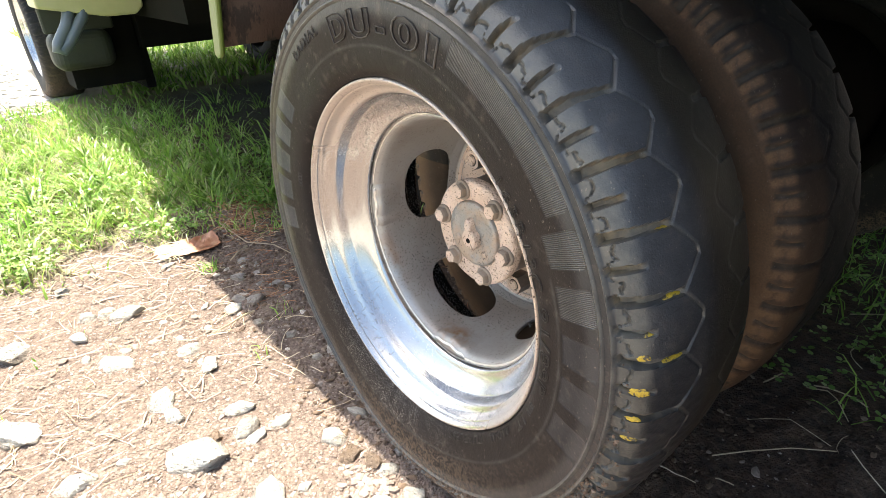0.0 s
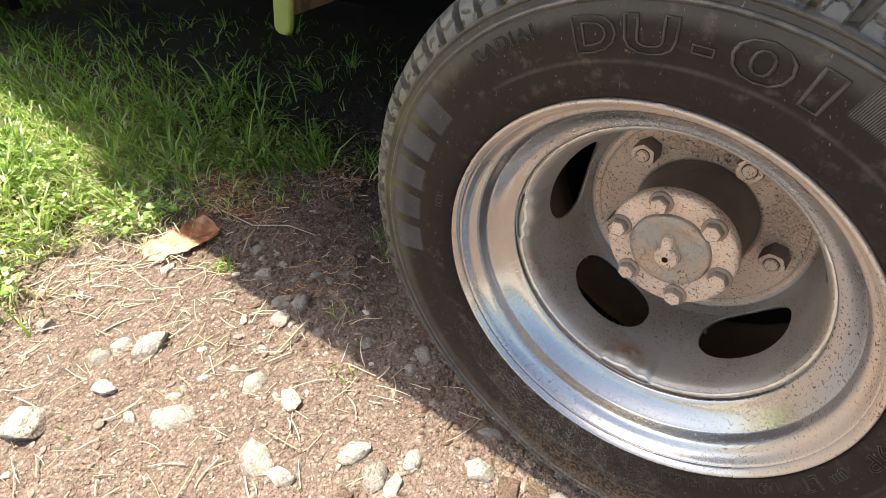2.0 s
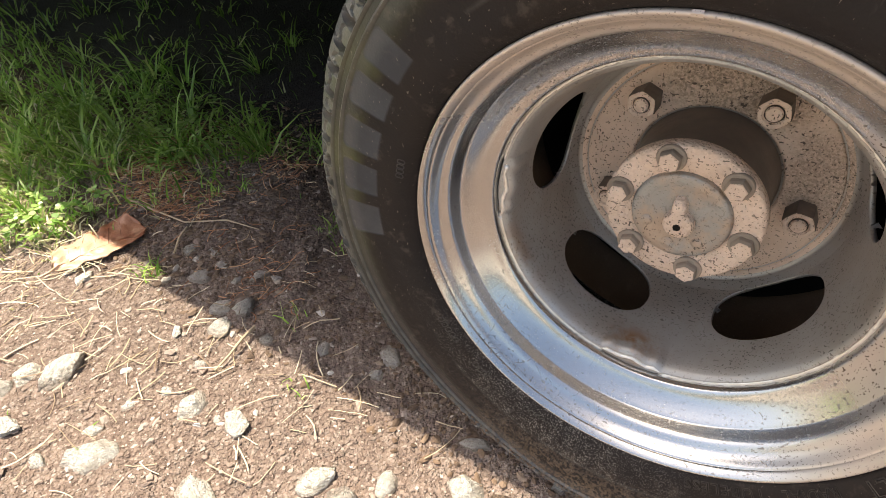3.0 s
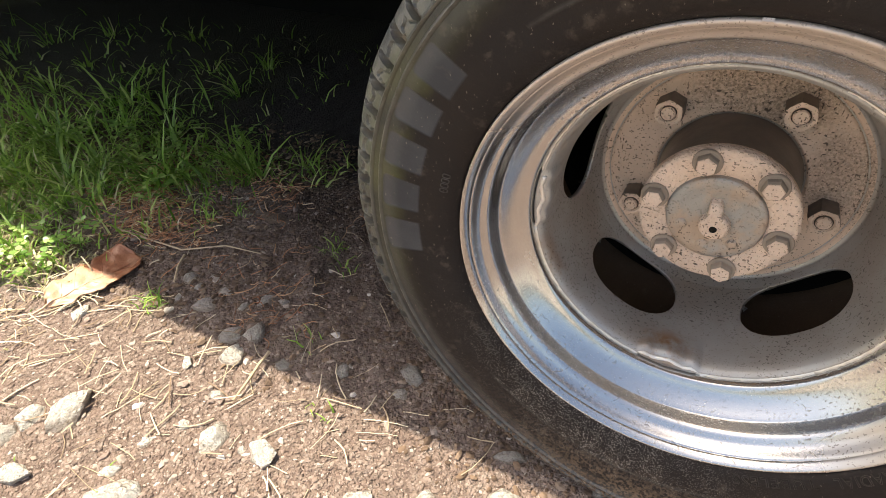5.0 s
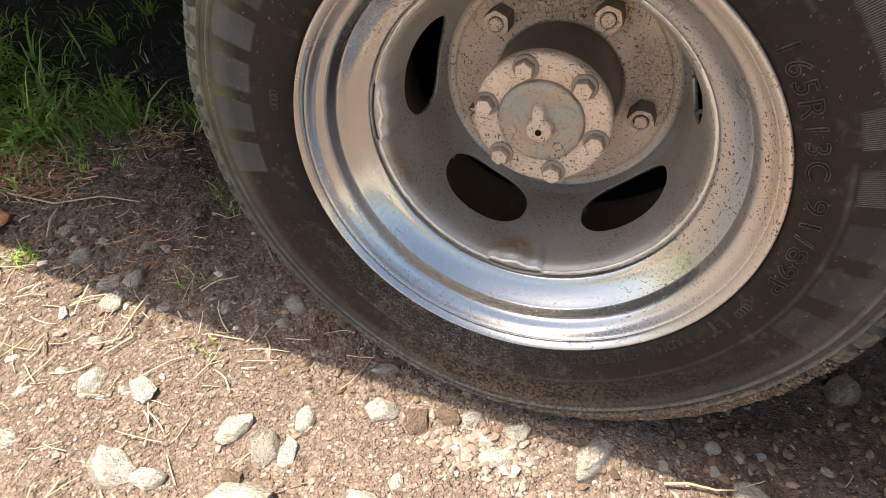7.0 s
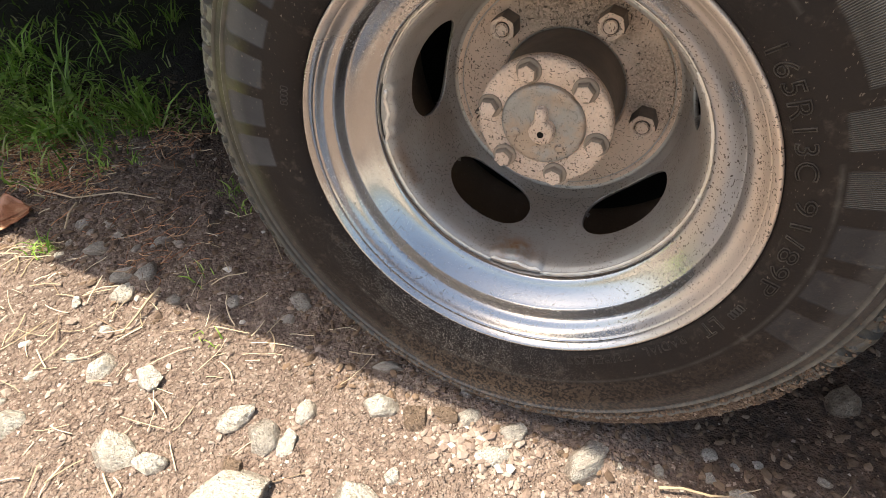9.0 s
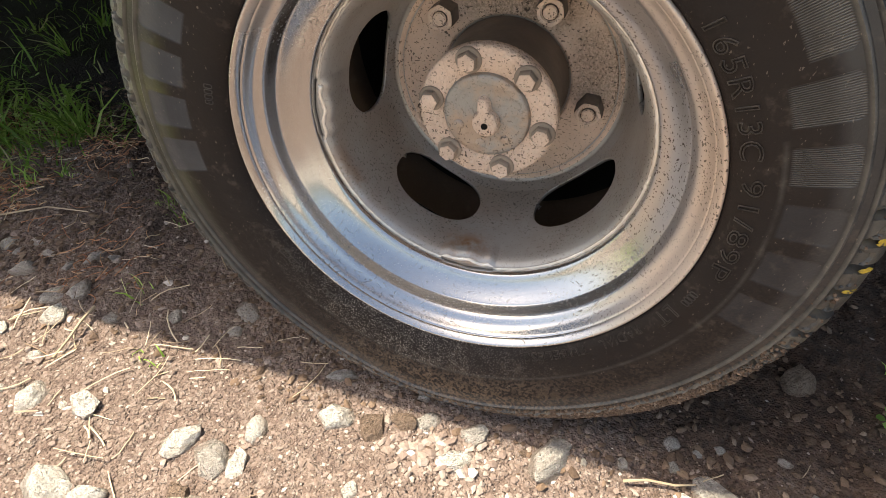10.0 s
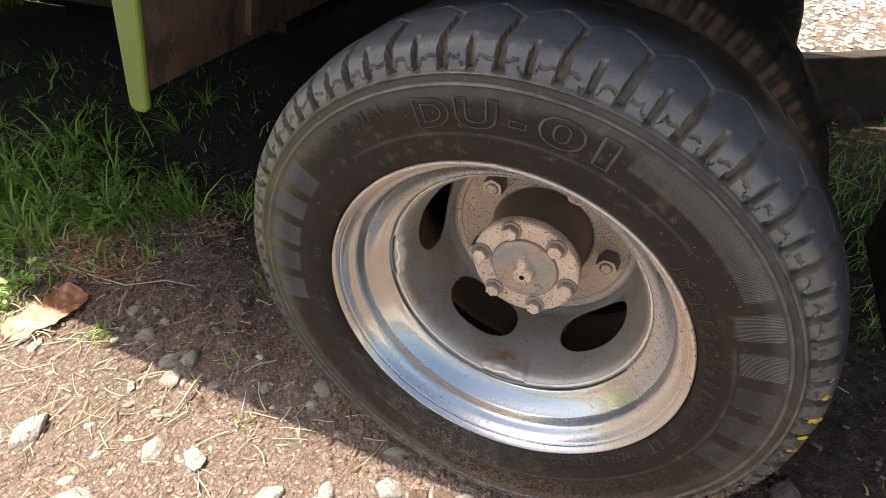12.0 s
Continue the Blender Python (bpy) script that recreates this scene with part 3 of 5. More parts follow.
scatter_pebbles("soil_crumbs", 42000, -0.95, 0.62, -0.20, 0.40, 0.0013, 0.0065, "dark crumbs and small clods of soil", 18, in_shade, material=CRUMB, proud=0.2)
scatter_pebbles("shade_gravel", 300, -0.85, 0.55, -0.14, 0.20, 0.004, 0.010, "grey chips of stone on shaded earth", 20, lambda x, y: clear_of_tyre(x, y) * np.where(x > 0.08, 0.3, 1.0) * np.clip(0.45 + 0.9 * wave(x, y, 9, 29), 0.05, 1), proud=0.05)
scatter_pebbles("pale_gravel", 480, -1.0, 0.5, -0.6, 0.05, 0.004, 0.010, "scattered pale pebbles on the earth", 16, lambda x, y: sparse_in_shade(x, y) * np.clip(0.5 + 0.9 * wave(x, y, 8, 19), 0.08, 1))
scatter_pebbles("gravel_spill", 900, -0.06, 0.10, -0.20, -0.14, 0.0025, 0.007, "little heap of whitish gravel beside the tyre", 13,
                lambda x, y: np.exp(-((x - 0.015) / 0.04) ** 2 - ((y + 0.165) / 0.022) ** 2))
scatter_pebbles("terrace_gravel", 30000, 0.1, 3.4, 1.24, 4.2, 0.006, 0.016, "pale sunlit gravel behind the timber edging", 14,
                lambda x, y: (terrace(x, y) > 0.9) * np.clip(2.6 - np.hypot((x - 0.9) / 0.9, (y - 1.6) / 0.9) + 0.3 * wave(x, y, 4, 17), 0, 1), fine=False, material=PALE_GRAVEL)
scatter_pebbles("roadside_gravel", 2600, -4.6, -2.45, -1.3, -0.1, 0.008, 0.024, "pale gravel of the sunlit roadside", 15, material=PALE_GRAVEL)


# ---- stones, each a thing ----
def rock_mesh(name, seed, material):
    bm = bmesh.new()
    bmesh.ops.create_icosphere(bm, subdivisions=4, radius=0.5)
    rng = random.Random(seed)
    turn = rng.uniform(0, 6.28)
    cuts = [(Vector((rng.uniform(-0.5, 0.5), rng.uniform(-0.5, 0.5), 1)).normalized(), rng.uniform(0.20, 0.30))]
    for k in range(6):
        a = turn + 1.05 * k + rng.uniform(-0.45, 0.45)
        cuts.append((Vector((math.cos(a), math.sin(a), rng.uniform(-0.15, 0.75))).normalized(), rng.uniform(0.24, 0.40)))
    cuts += [(Vector((rng.uniform(-1, 1), rng.uniform(-1, 1), rng.uniform(0.3, 0.9))).normalized(), rng.uniform(0.30, 0.38)) for _ in range(4)]
    for _ in range(2):
        for v in bm.verts:
            for n, d in cuts:
                over = v.co.dot(n) - d
                if over > 0:
                    v.co -= n * over
    for v in bm.verts:
        v.co *= 1 + 0.13 * noise.noise(v.co * 2.6 + Vector((seed, 0, 0))) + 0.07 * noise.noise(v.co * 8 + Vector((0, seed, 0)))
    me = bpy.data.meshes.new(name)
    bm.to_mesh(me)
    bm.free()
    me.materials.append(material)
    me.polygons.foreach_set("use_smooth", [True] * len(me.polygons))
    me.set_sharp_from_angle(angle=radians(26))
    return me


PALE = [(-0.238, -0.227, 0.038), (-0.173, -0.232, 0.024), (-0.106, -0.156, 0.033), (0.025, -0.164, 0.026), (0.236, -0.141, 0.027), (-0.059, -0.222, 0.016),
        (-0.176, -0.196, 0.025), (-0.359, -0.226, 0.032), (-0.421, -0.237, 0.034), (-0.326, -0.305, 0.04), (-0.289, -0.303, 0.032), (-0.598, -0.284, 0.053),
        (-0.463, -0.336, 0.049), (-0.577, -0.365, 0.029), (-0.633, -0.31, 0.044), (-0.49, -0.133, 0.032), (-0.508, -0.368, 0.019), (-0.607, -0.459, 0.058),
        (-0.192, -0.305, 0.078), (-0.386, -0.478, 0.058), (-0.252, -0.431, 0.043), (-0.073, -0.258, 0.044),
        (-0.733, -0.174, 0.030), (-0.464, -0.238, 0.014), (-0.384, -0.232, 0.012), (-0.532, -0.171, 0.016), (-0.461, -0.191, 0.016), (-0.486, -0.273, 0.013),
        (-0.492, -0.316, 0.018), (-0.246, -0.377, 0.016)]
GREY = [(-0.199, -0.237, 0.032), (-0.015, -0.135, 0.022), (0.039, -0.132, 0.032), (0.116, -0.129, 0.047), (0.262, -0.125, 0.051), (0.35, -0.105, 0.019),
        (-0.271, -0.061, 0.029), (-0.268, -0.09, 0.018), (-0.348, -0.096, 0.022), (-0.12, -0.107, 0.024), (-0.027, -0.105, 0.015), (-0.592, -0.083, 0.032),
        (0.179, -0.119, 0.012), (0.222, -0.085, 0.015), (-0.64, -0.341, 0.035), (-0.521, -0.036, 0.026), (-0.769, -0.36, 0.032),
        (-0.660, -0.048, 0.026), (-0.622, -0.033, 0.018), (-0.631, -0.060, 0.016), (-0.585, -0.050, 0.019), (-0.541, -0.064, 0.017), (-0.498, -0.027, 0.016),
        (-0.487, -0.098, 0.028), (-0.517, -0.108, 0.034), (-0.422, -0.119, 0.016), (-0.628, -0.114, 0.017), (-0.636, -0.092, 0.014), (0.225, -0.108, 0.012),
        (0.246, -0.087, 0.010), (0.322, -0.076, 0.010), (0.266, -0.076, 0.009), (0.143, -0.128, 0.009)]
EARTH = [(-0.038, -0.14, 0.027), (0.086, -0.136, 0.012), (-0.062, -0.158, 0.033), (-0.649, 0.125, 0.037), (-0.206, -0.278, 0.03)]


def lay_stones(places, name, material, label, group, seed, thick=None):
    rng = random.Random(seed)
    shapes = [rock_mesh(name, seed * 10 + k, material) for k in range(6)]
    for k, (x, y, s) in enumerate(places):
        ob = new(name, shapes[k % 6])
        flat = thick or rng.uniform(0.42, 0.72)
        ob.rotation_euler = (rng.uniform(-0.15, 0.15), rng.uniform(-0.15, 0.15), rng.uniform(0, 6.28))
        ob.scale = (rng.uniform(1.25, 1.6) * s, rng.uniform(0.95, 1.2) * s, flat * s)
        ob.location = (x, y, float(ground_z(np.array(x), np.array(y))) + 0.05 * flat * s)
        size = "large " if s > 0.045 else "small " if s < 0.022 else ""
        tagged(ob, size + label, "stone", group)


lay_stones(PALE, "stone", STONE_PALE, "pale chalky stone lying on sunlit earth", "pale stones on the drive", 3)
lay_stones(GREY, "stone", STONE_GREY, "rough grey stone on the earth beside the wheel", "grey stones on the drive", 5)
lay_stones([(0.347, 0.032, 0.040)], "stone", STONE_MUDDY, "blunt muddy grey stone lodged against the tyre", "", 9, 1.25)
lay_stones(EARTH, "clod", CLOD, "crumbly brown clod of earth beside the wheel", "clods of earth", 7)


# ---- grass, clover, straw ----
def blades(name, count, region, tall, wide, keep, label, seed, material, bend=0.7, clump=0.0):
    """Curved tapering blades, three segments each, in one mesh; clump: the share drawn together into tufts that arch outwards."""
    rng = np.random.RandomState(seed)
    x, y = rng.uniform(region[0], region[1], count), rng.uniform(region[2], region[3], count)
    ok = rng.rand(count) < keep(x, y)
    x, y = x[ok], y[ok]
    m = len(x)
    h, w = tall * rng.uniform(0.3, 1.0, m) ** 1.3 * 1.35, wide * rng.uniform(0.6, 1.3, m)
    a, side = rng.uniform(0, 2 * np.pi, m), rng.uniform(0, 2 * np.pi, m)
    lean, curl = rng.uniform(0.05, 0.85, m), bend * rng.uniform(0.3, 1.3, m)
    if clump:
        heads = max(1, m // 22)
        joins, head = rng.rand(m) < clump, rng.randint(0, heads, m)
        ex, ey = rng.normal(0, 0.012, m), rng.normal(0, 0.012, m)
        x, y = np.where(joins, x[head] + ex, x), np.where(joins, y[head] + ey, y)
        a = np.where(joins, np.arctan2(ey, ex) + rng.normal(0, 0.35, m), a)
        side = np.where(joins, a + np.pi / 2 + rng.normal(0, 0.3, m), side)
        lean = np.where(joins, rng.uniform(0.25, 1.05, m), lean)
    verts = np.empty((m, 7, 3))
    z0 = ground_z(x, y) - 0.002
    px, py, pz, tilt = x.copy(), y.copy(), z0.copy(), lean.copy()
    for k in range(4):
        t = k / 3
        half = 0.5 * w * (1 - t) ** 0.6
        if k < 3:
            for s, sign in ((0, -1), (1, 1)):
                verts[:, 2 * k + s] = np.stack([px + sign * half * np.cos(side), py + sign * half * np.sin(side), pz], -1)
        else:
            verts[:, 6] = np.stack([px, py, pz], -1)
        px, py = px + h / 3 * np.sin(tilt) * np.cos(a), py + h / 3 * np.sin(tilt) * np.sin(a)
        pz = np.maximum(pz + h / 3 * np.cos(tilt), z0 + 0.004)
        tilt = tilt + curl * (0.6 + 0.8 * t)
    base = (np.arange(m) * 7)[:, None]
    quads = np.concatenate([base + np.array([[0, 1, 3, 2]]), base + np.array([[2, 3, 5, 4]])])
    tris = base + np.array([[4, 5, 6]])
    me = mesh_of(name, verts.reshape(-1, 3), quads.tolist() + tris.tolist(), material)
    return tagged(new(name, me), label, "grass", kind="stuff")


def lawn(x, y):
    """Grass begins about a metre ahead of the wheel, with a ragged edge."""
    edge = -0.89 + 0.05 * wave(x, y, 7, 21) + 0.03 * wave(x, y, 23, 22) + 1.15 * np.clip(y - 0.07, 0, 0.42)
    thin = np.maximum(np.clip((0.38 + 0.06 * wave(x, y, 8, 27) - y) / 0.24, 0, 1), 0.09 * (x < -0.85) * (y < 0.95))
    thin = thin * np.clip((y + 0.92 + 0.16 * wave(x, y, 5, 28)) / 0.3, 0, 1)
    return thin * np.clip((edge - x) / 0.05, 0, 1) * (0.55 + 0.45 * wave(x, y, 12, 23)) * (x > -2.65 + 0.3 * wave(x, y, 3, 26))


def fringe(x, y):
    edge = -0.89 + 0.05 * wave(x, y, 7, 21) + 1.15 * np.clip(y - 0.07, 0, 0.42)
    return np.exp(-((x - edge) / 0.07) ** 2) * (wave(x, y, 16, 24) > 0.0) * 0.5


blades("lawn_grass", 22000, (-1.75, -0.30, -0.95, 0.75), 0.070, 0.0052, lambda x, y: lawn(x, y) * np.where(y < -0.15, 0.4, 1.0), "lush green grass beside and under the truck", 31, GRASS, 1.0, 0.8)
blades("short_grass", 20000, (-1.6, -0.35, -0.9, 0.9), 0.045, 0.0042, lambda x, y: np.maximum(lawn(x, y), fringe(x, y)), "short dense grass at the edge of the drive", 32, GRASS)
blades("far_grass", 14000, (-2.9, -1.6, -1.3, 0.8), 0.055, 0.0062, lambda x, y: lawn(x, y) * np.where((y > 0.0) & (x < -1.9), 0.35, 1.0), "taller grass farther along the truck", 33, GRASS)
blades("long_grass", 9000, (-2.3, -0.55, -0.8, 0.6), 0.125, 0.0056, lawn, "long arching blades of grass beside the truck", 39, GRASS, 1.15, 0.9)
# real dry blades, but their density paints the lawn brighter towards the sun
blades("dry_grass", 30000, (-2.3, -0.75, -0.9, 0.25), 0.045, 0.0040, lambda x, y: np.maximum(0.9 * lawn(x, y), fringe(x, y)) * np.where(y > -0.1, np.clip(0.3 - 1.3 * y, 0.04, 0.3), 1.0), "bleached dry blades, packed thicker to brighten the sunlit grass", 40, DRY_BLADE, 1.1)
blades("roadside_grass", 13000, (-6.5, -2.5, 0.15, 2.6), 0.11, 0.012, lambda x, y: 0.9 + 0 * x, "sunlit grass beyond the truck", 34, GRASS)
blades("shaded_grass", 9000, (-0.4, 1.3, 0.34, 1.2), 0.075, 0.0028,
       lambda x, y: np.clip(wave(x, y, 6, 41) + 0.25 + 0.5 * np.clip(y - 0.5, 0, 1), 0, 1) * (1 - (np.abs(x) < 0.3) * (y < 0.5)), "dark tufts of grass in the shade behind the tyres", 35, GRASS)
blades("bank_grass", 4000, (-2.2, 0.25, 1.3, 3.2), 0.12, 0.008, lambda x, y: 0.8 + 0 * x, "yellow green sunlit grass beyond the truck", 36, GRASS)
blades("thatch_grass", 1300, (-1.0, -0.45, -0.1, 0.4), 0.05, 0.004, lambda x, y: np.clip(0.9 - np.hypot((x + 0.8) / 0.24, (y - 0.1) / 0.22), 0, 1) * (wave(x, y, 13, 52) > 0.0), "thin tufts of grass among dry thatch", 38, GRASS)
blades("weeds", 260, (-0.9, 0.5, -0.55, 0.2), 0.022, 0.0034, lambda x, y: (wave(x, y, 14, 51) > 0.32) * clear_of_tyre(x, y), "sparse little weeds in the gravel", 37, GRASS)


def clovers(name, count, region, keep, size, seed, label):
    """Round leaflets on the lawn's edge, three to a stalk."""
    rng = np.random.RandomState(seed)
    x, y = rng.uniform(region[0], region[1], count), rng.uniform(region[2], region[3], count)
    ok = rng.rand(count) < keep(x, y)
    x, y = x[ok], y[ok]
    verts, faces = [], []
    for px, py, pz in zip(x, y, ground_z(x, y)):
        top, turn = pz + rng.uniform(0.008, 0.04), rng.uniform(0, 6.28)
        for k in range(3):
            a, s = turn + k * 2.1, size * rng.uniform(0.7, 1.25)
            d, e = np.array((math.cos(a), math.sin(a), rng.uniform(-0.25, 0.45))), np.array((-math.sin(a), math.cos(a), rng.uniform(-0.2, 0.2)))
            o, b = np.array((px, py, top)), len(verts)
            for f, w in ((0.05, 0), (0.5, 0.5), (1.0, 0.42), (1.12, 0), (1.0, -0.42), (0.5, -0.5)):
                verts.append(o + s * (f * d + w * e))
            faces.append(list(range(b, b + 6)))
    return tagged(new(name, mesh_of(name, verts, faces, CLOVER)), label, "clover", kind="stuff")


clovers("clover", 9000, (-1.5, -0.85, -0.9, 0.35), lambda x, y: np.maximum(lawn(x, y) * np.where(y < -0.1, 0.4, 0.5 * (wave(x, y, 7, 61) > 0.12) * (x > -1.25)), 0.8 * fringe(x, y)), 0.0085, 71, "clover and broad small leaves at the lawn's edge")
clovers("shade_weeds", 1500, (0.15, 1.2, 0.36, 1.1), lambda x, y: (wave(x, y, 6, 62) > 0.0) * 1.0, 0.0075, 72, "broad-leaved weeds in the shade")


for tx, ty, n_blades in ((-0.500, 0.100, 26), (-0.662, -0.118, 24), (-0.455, 0.075, 10), (-0.735, 0.055, 22), (-0.700, 0.110, 14), (-0.415, -0.075, 7), (-0.335, -0.150, 6)):
    blades("grass_tuft", n_blades, (tx - 0.016, tx + 0.016, ty - 0.016, ty + 0.016), 0.036, 0.0026, lambda x, y: 1.0 + 0 * x, "small green tuft of grass in bare shaded earth", int(1000 * (tx + 2) + 100 * ty), GRASS, 1.3)
clovers("clover_sprig", 9, (0.412, 0.440, -0.008, 0.022), lambda x, y: 1.0 + 0 * x, 0.008, 73, "little bright green clover sprig on dark soil")


def straws(name, count, region, keep, long, thick, seed, label, lift=0.004, curl=0.28, material=STRAW):
    """Thin dry stalks and rootlets lying about, one mesh."""
    rng = np.random.RandomState(seed)
    x, y = rng.uniform(region[0], region[1], count), rng.uniform(region[2], region[3], count)
    ok = rng.rand(count) < keep(x, y)
    verts, faces = [], []
    for px, py in zip(x[ok], y[ok]):
        a, n, step = rng.uniform(0, 6.28), 5, long * rng.uniform(0.3, 1.3) / 4
        bend, r = rng.normal(0, curl), thick * rng.uniform(0.5, 1.2)
        z_off = rng.uniform(0.3, 1.6) * lift
        for k in range(n):
            z = float(ground_z(np.array(px), np.array(py))) + z_off
            s = np.array((-math.sin(a), math.cos(a), 0)) * r
            b = len(verts)
            verts += [np.array((px, py, z)) + s, np.array((px, py, z + 1.5 * r)), np.array((px, py, z)) - s]
            if k:
                faces += [(b - 3, b - 2, b + 1, b), (b - 2, b - 1, b + 2, b + 1)]
            px, py, a = px + step * math.cos(a), py + step * math.sin(a), a + bend + rng.normal(0, 0.4 * curl)
    return tagged(new(name, mesh_of(name, verts, faces, material)), label, "straw", kind="stuff")


straws("pale_straw", 2400, (-1.0, -0.25, -0.6, -0.12), lambda x, y: np.clip(0.15 + 1.1 * wave(x, y, 7, 83), 0.0, 1) * np.clip((-0.2 - x) / 0.3, 0.1, 1), 0.042, 0.0008, 94, "bleached straw matted on the sunlit earth", 0.004, 0.12)
straws("straw", 3000, (-0.95, 0.5, -0.55, 0.15), lambda x, y: np.where(y > -0.10, 0.3, 1.0) * np.clip(0.22 + 0.8 * wave(x, y, 9, 81), 0.04, 1) * np.clip((0.1 - x) / 0.3, 0.3, 1) * clear_of_tyre(x, y), 0.040, 0.0007, 91, "dry straw scattered over the earth", 0.004, 0.10)
straws("dry_thatch", 11000, (-1.0, -0.50, -0.14, 0.34), lambda x, y: np.clip(1.3 - np.hypot((x + 0.83) / 0.19, (y - 0.115) / 0.13), 0, 1) * np.clip(0.45 + 1.4 * wave(x, y, 14, 84), 0.02, 1), 0.026, 0.0007, 92, "matted dry grass and rootlets at the lawn's edge", 0.010, 0.55, THATCH)
straws("rootlets", 900, (-0.95, -0.20, -0.10, 0.25), lambda x, y: np.clip(0.2 + 1.3 * wave(x, y, 10, 85), 0.0, 1) * clear_of_tyre(x, y), 0.034, 0.0006, 95, "fine brown rootlets on the shaded earth", 0.005, 0.5, THATCH)
straws("dry_stalks", 70, (0.15, 1.0, 0.2, 0.9), lambda x, y: 0.7 + 0 * x, 0.09, 0.0009, 93, "long dry stalks on dark soil behind the wheel", 0.014)


def lay_twig(points, radius, label):
    pts = [(x, y, float(ground_z(np.array(x), np.array(y))) + 0.004 + h) for x, y, h in points]
    bm = tube(pts, [radius * (1 - 0.12 * k) for k in range(len(pts))], 6)
    me = bpy.data.meshes.new("twig")
    bm.to_mesh(me)
    bm.free()
    me.materials.append(STRAW)
    tagged(new("twig", me), label, "twig", "twigs on the drive")


lay_twig([(-0.445, -0.115, 0.004), (-0.44, -0.14, 0.006), (-0.437, -0.165, 0.003), (-0.434, -0.19, 0.001)], 0.0022, "thin dark twig across the shadow's edge")
lay_twig([(0.235, 0.170, 0.0), (0.262, 0.205, 0.006), (0.295, 0.240, 0.008), (0.331, 0.277, 0.004)], 0.0009, "long dry stalk on dark soil behind the tyres")
lay_twig([(0.262, 0.372, 0.004), (0.285, 0.378, 0.012), (0.300, 0.365, 0.014), (0.322, 0.345, 0.004)], 0.0009, "bent dry stalk on dark soil behind the tyres")
lay_twig([(0.180, -0.138, 0.001), (0.200, -0.132, 0.005), (0.225, -0.130, 0.004), (0.243, -0.122, 0.001)], 0.0014, "pale dry stalk at the shadow's edge")
lay_twig([(-0.854, -0.023, 0.004), (-0.78, -0.022, 0.009), (-0.706, -0.017, 0.008), (-0.65, 0.020, 0.010), (-0.594, 0.034, 0.003)], 0.0017, "pale crooked root lying on the shaded earth")
lay_twig([(-0.70, -0.02, 0.003), (-0.685, -0.045, 0.006), (-0.668, -0.07, 0.001)], 0.0018, "short dry root on the earth")


# ---- the fallen leaf ----
def build_leaf():
    """A dry broad leaf lying flat: midrib from its stalk to a blunt tip, wavy lobed edges, one lifted margin."""
    base, tip = np.array((-0.782, -0.193)), np.array((-0.752, -0.056))
    along = tip - base
    length = np.hypot(*along)
    d = along / length
    s = np.array((-d[1], d[0]))
    t_keys = (0.0, 0.06, 0.18, 0.32, 0.46, 0.60, 0.74, 0.86, 0.95, 1.0)
    near_half = (0.003, 0.012, 0.024, 0.018, 0.032, 0.029, 0.024, 0.022, 0.016, 0.006)
    far_half = (0.004, 0.028, 0.043, 0.040, 0.050, 0.044, 0.051, 0.050, 0.040, 0.016)

    def height(t, u):
        lift = 0.005 * u * u * (1 if u > 0 else 0.5) * (0.5 + 0.5 * math.sin(2.5 + 5 * t))
        return 0.007 + lift + 0.0020 * math.sin(6 * t + 2 * u) + 0.003 * noise.noise(Vector((7 * t, 2.5 * u, 0)))

    rows, cols = 40, 17
    verts = []
    for i in range(rows):
        t = i / (rows - 1)
        ragged = 1 + 0.07 * math.sin(41 * t) * math.sin(math.pi * t)
        for j in range(cols):
            u = 2 * j / (cols - 1) - 1
            half = (np.interp(t, t_keys, far_half) if u > 0 else np.interp(t, t_keys, near_half)) * ragged
            p = base + d * length * (t + 0.05 * abs(u) * (0.6 - t)) + s * half * u
            verts.append((p[0], p[1], height(t, u) + float(ground_z(np.array(p[0]), np.array(p[1])))))
    me = mesh_of("fallen_leaf", verts, grid_faces(rows, cols, False).tolist(), DEAD_LEAF)
    ob = tagged(new("fallen_leaf", me), "dry reddish brown fallen leaf lying half in sunlight", "leaf")
    m = ob.modifiers.new("thick", "SOLIDIFY")
    m.thickness = 0.0007

    def on_leaf(t, u, half):
        p = base + d * length * t + s * half * u
        return (p[0], p[1], height(t, u) + 0.0008 + float(ground_z(np.array(p[0]), np.array(p[1]))))

    part("midrib", tube([on_leaf(t, 0.0, 0.0) for t in np.linspace(-0.12, 0.97, 12)], [0.0014 - 0.00009 * k for k in range(12)], 5), DEAD_LEAF, ob, "thin raised midrib and stalk")
    for t in (0.16, 0.30, 0.44, 0.58, 0.72):
        for sign, keys in ((1, far_half), (-1, near_half)):
            half = np.interp(t + 0.08, t_keys, keys)
            part("vein", tube([on_leaf(t + 0.12 * f, sign * 0.85 * f, half) for f in (0.0, 0.25, 0.5, 0.75, 1.0)], [0.0007, 0.0006, 0.0005, 0.0004, 0.0003], 4), DEAD_LEAF, ob)


build_leaf()


# ---- tyres ----
HALF = [(0.045, 0.1785), (0.058, 0.1800), (0.0648, 0.1825), (0.069, 0.1848), (0.0735, 0.190), (0.0762, 0.200), (0.0775, 0.213), (0.079, 0.226), (0.0795, 0.240),
        (0.079, 0.250), (0.0785, 0.2605), (0.0768, 0.268), (0.0735, 0.2745), (0.0685, 0.2795), (0.0615, 0.2828), (0.048, 0.2862), (0.030, 0.2882), (0.0, 0.2892)]
PITCHES = 39
SIDE_R, SIDE_U = [r for _, r in HALF], [u for u, _ in HALF]


def near(value, at, width):
    """1 at a line, falling to 0 at its width, with soft walls."""
    return np.clip(1.5 - np.abs(value - at) / width * 1.5, 0, 1)


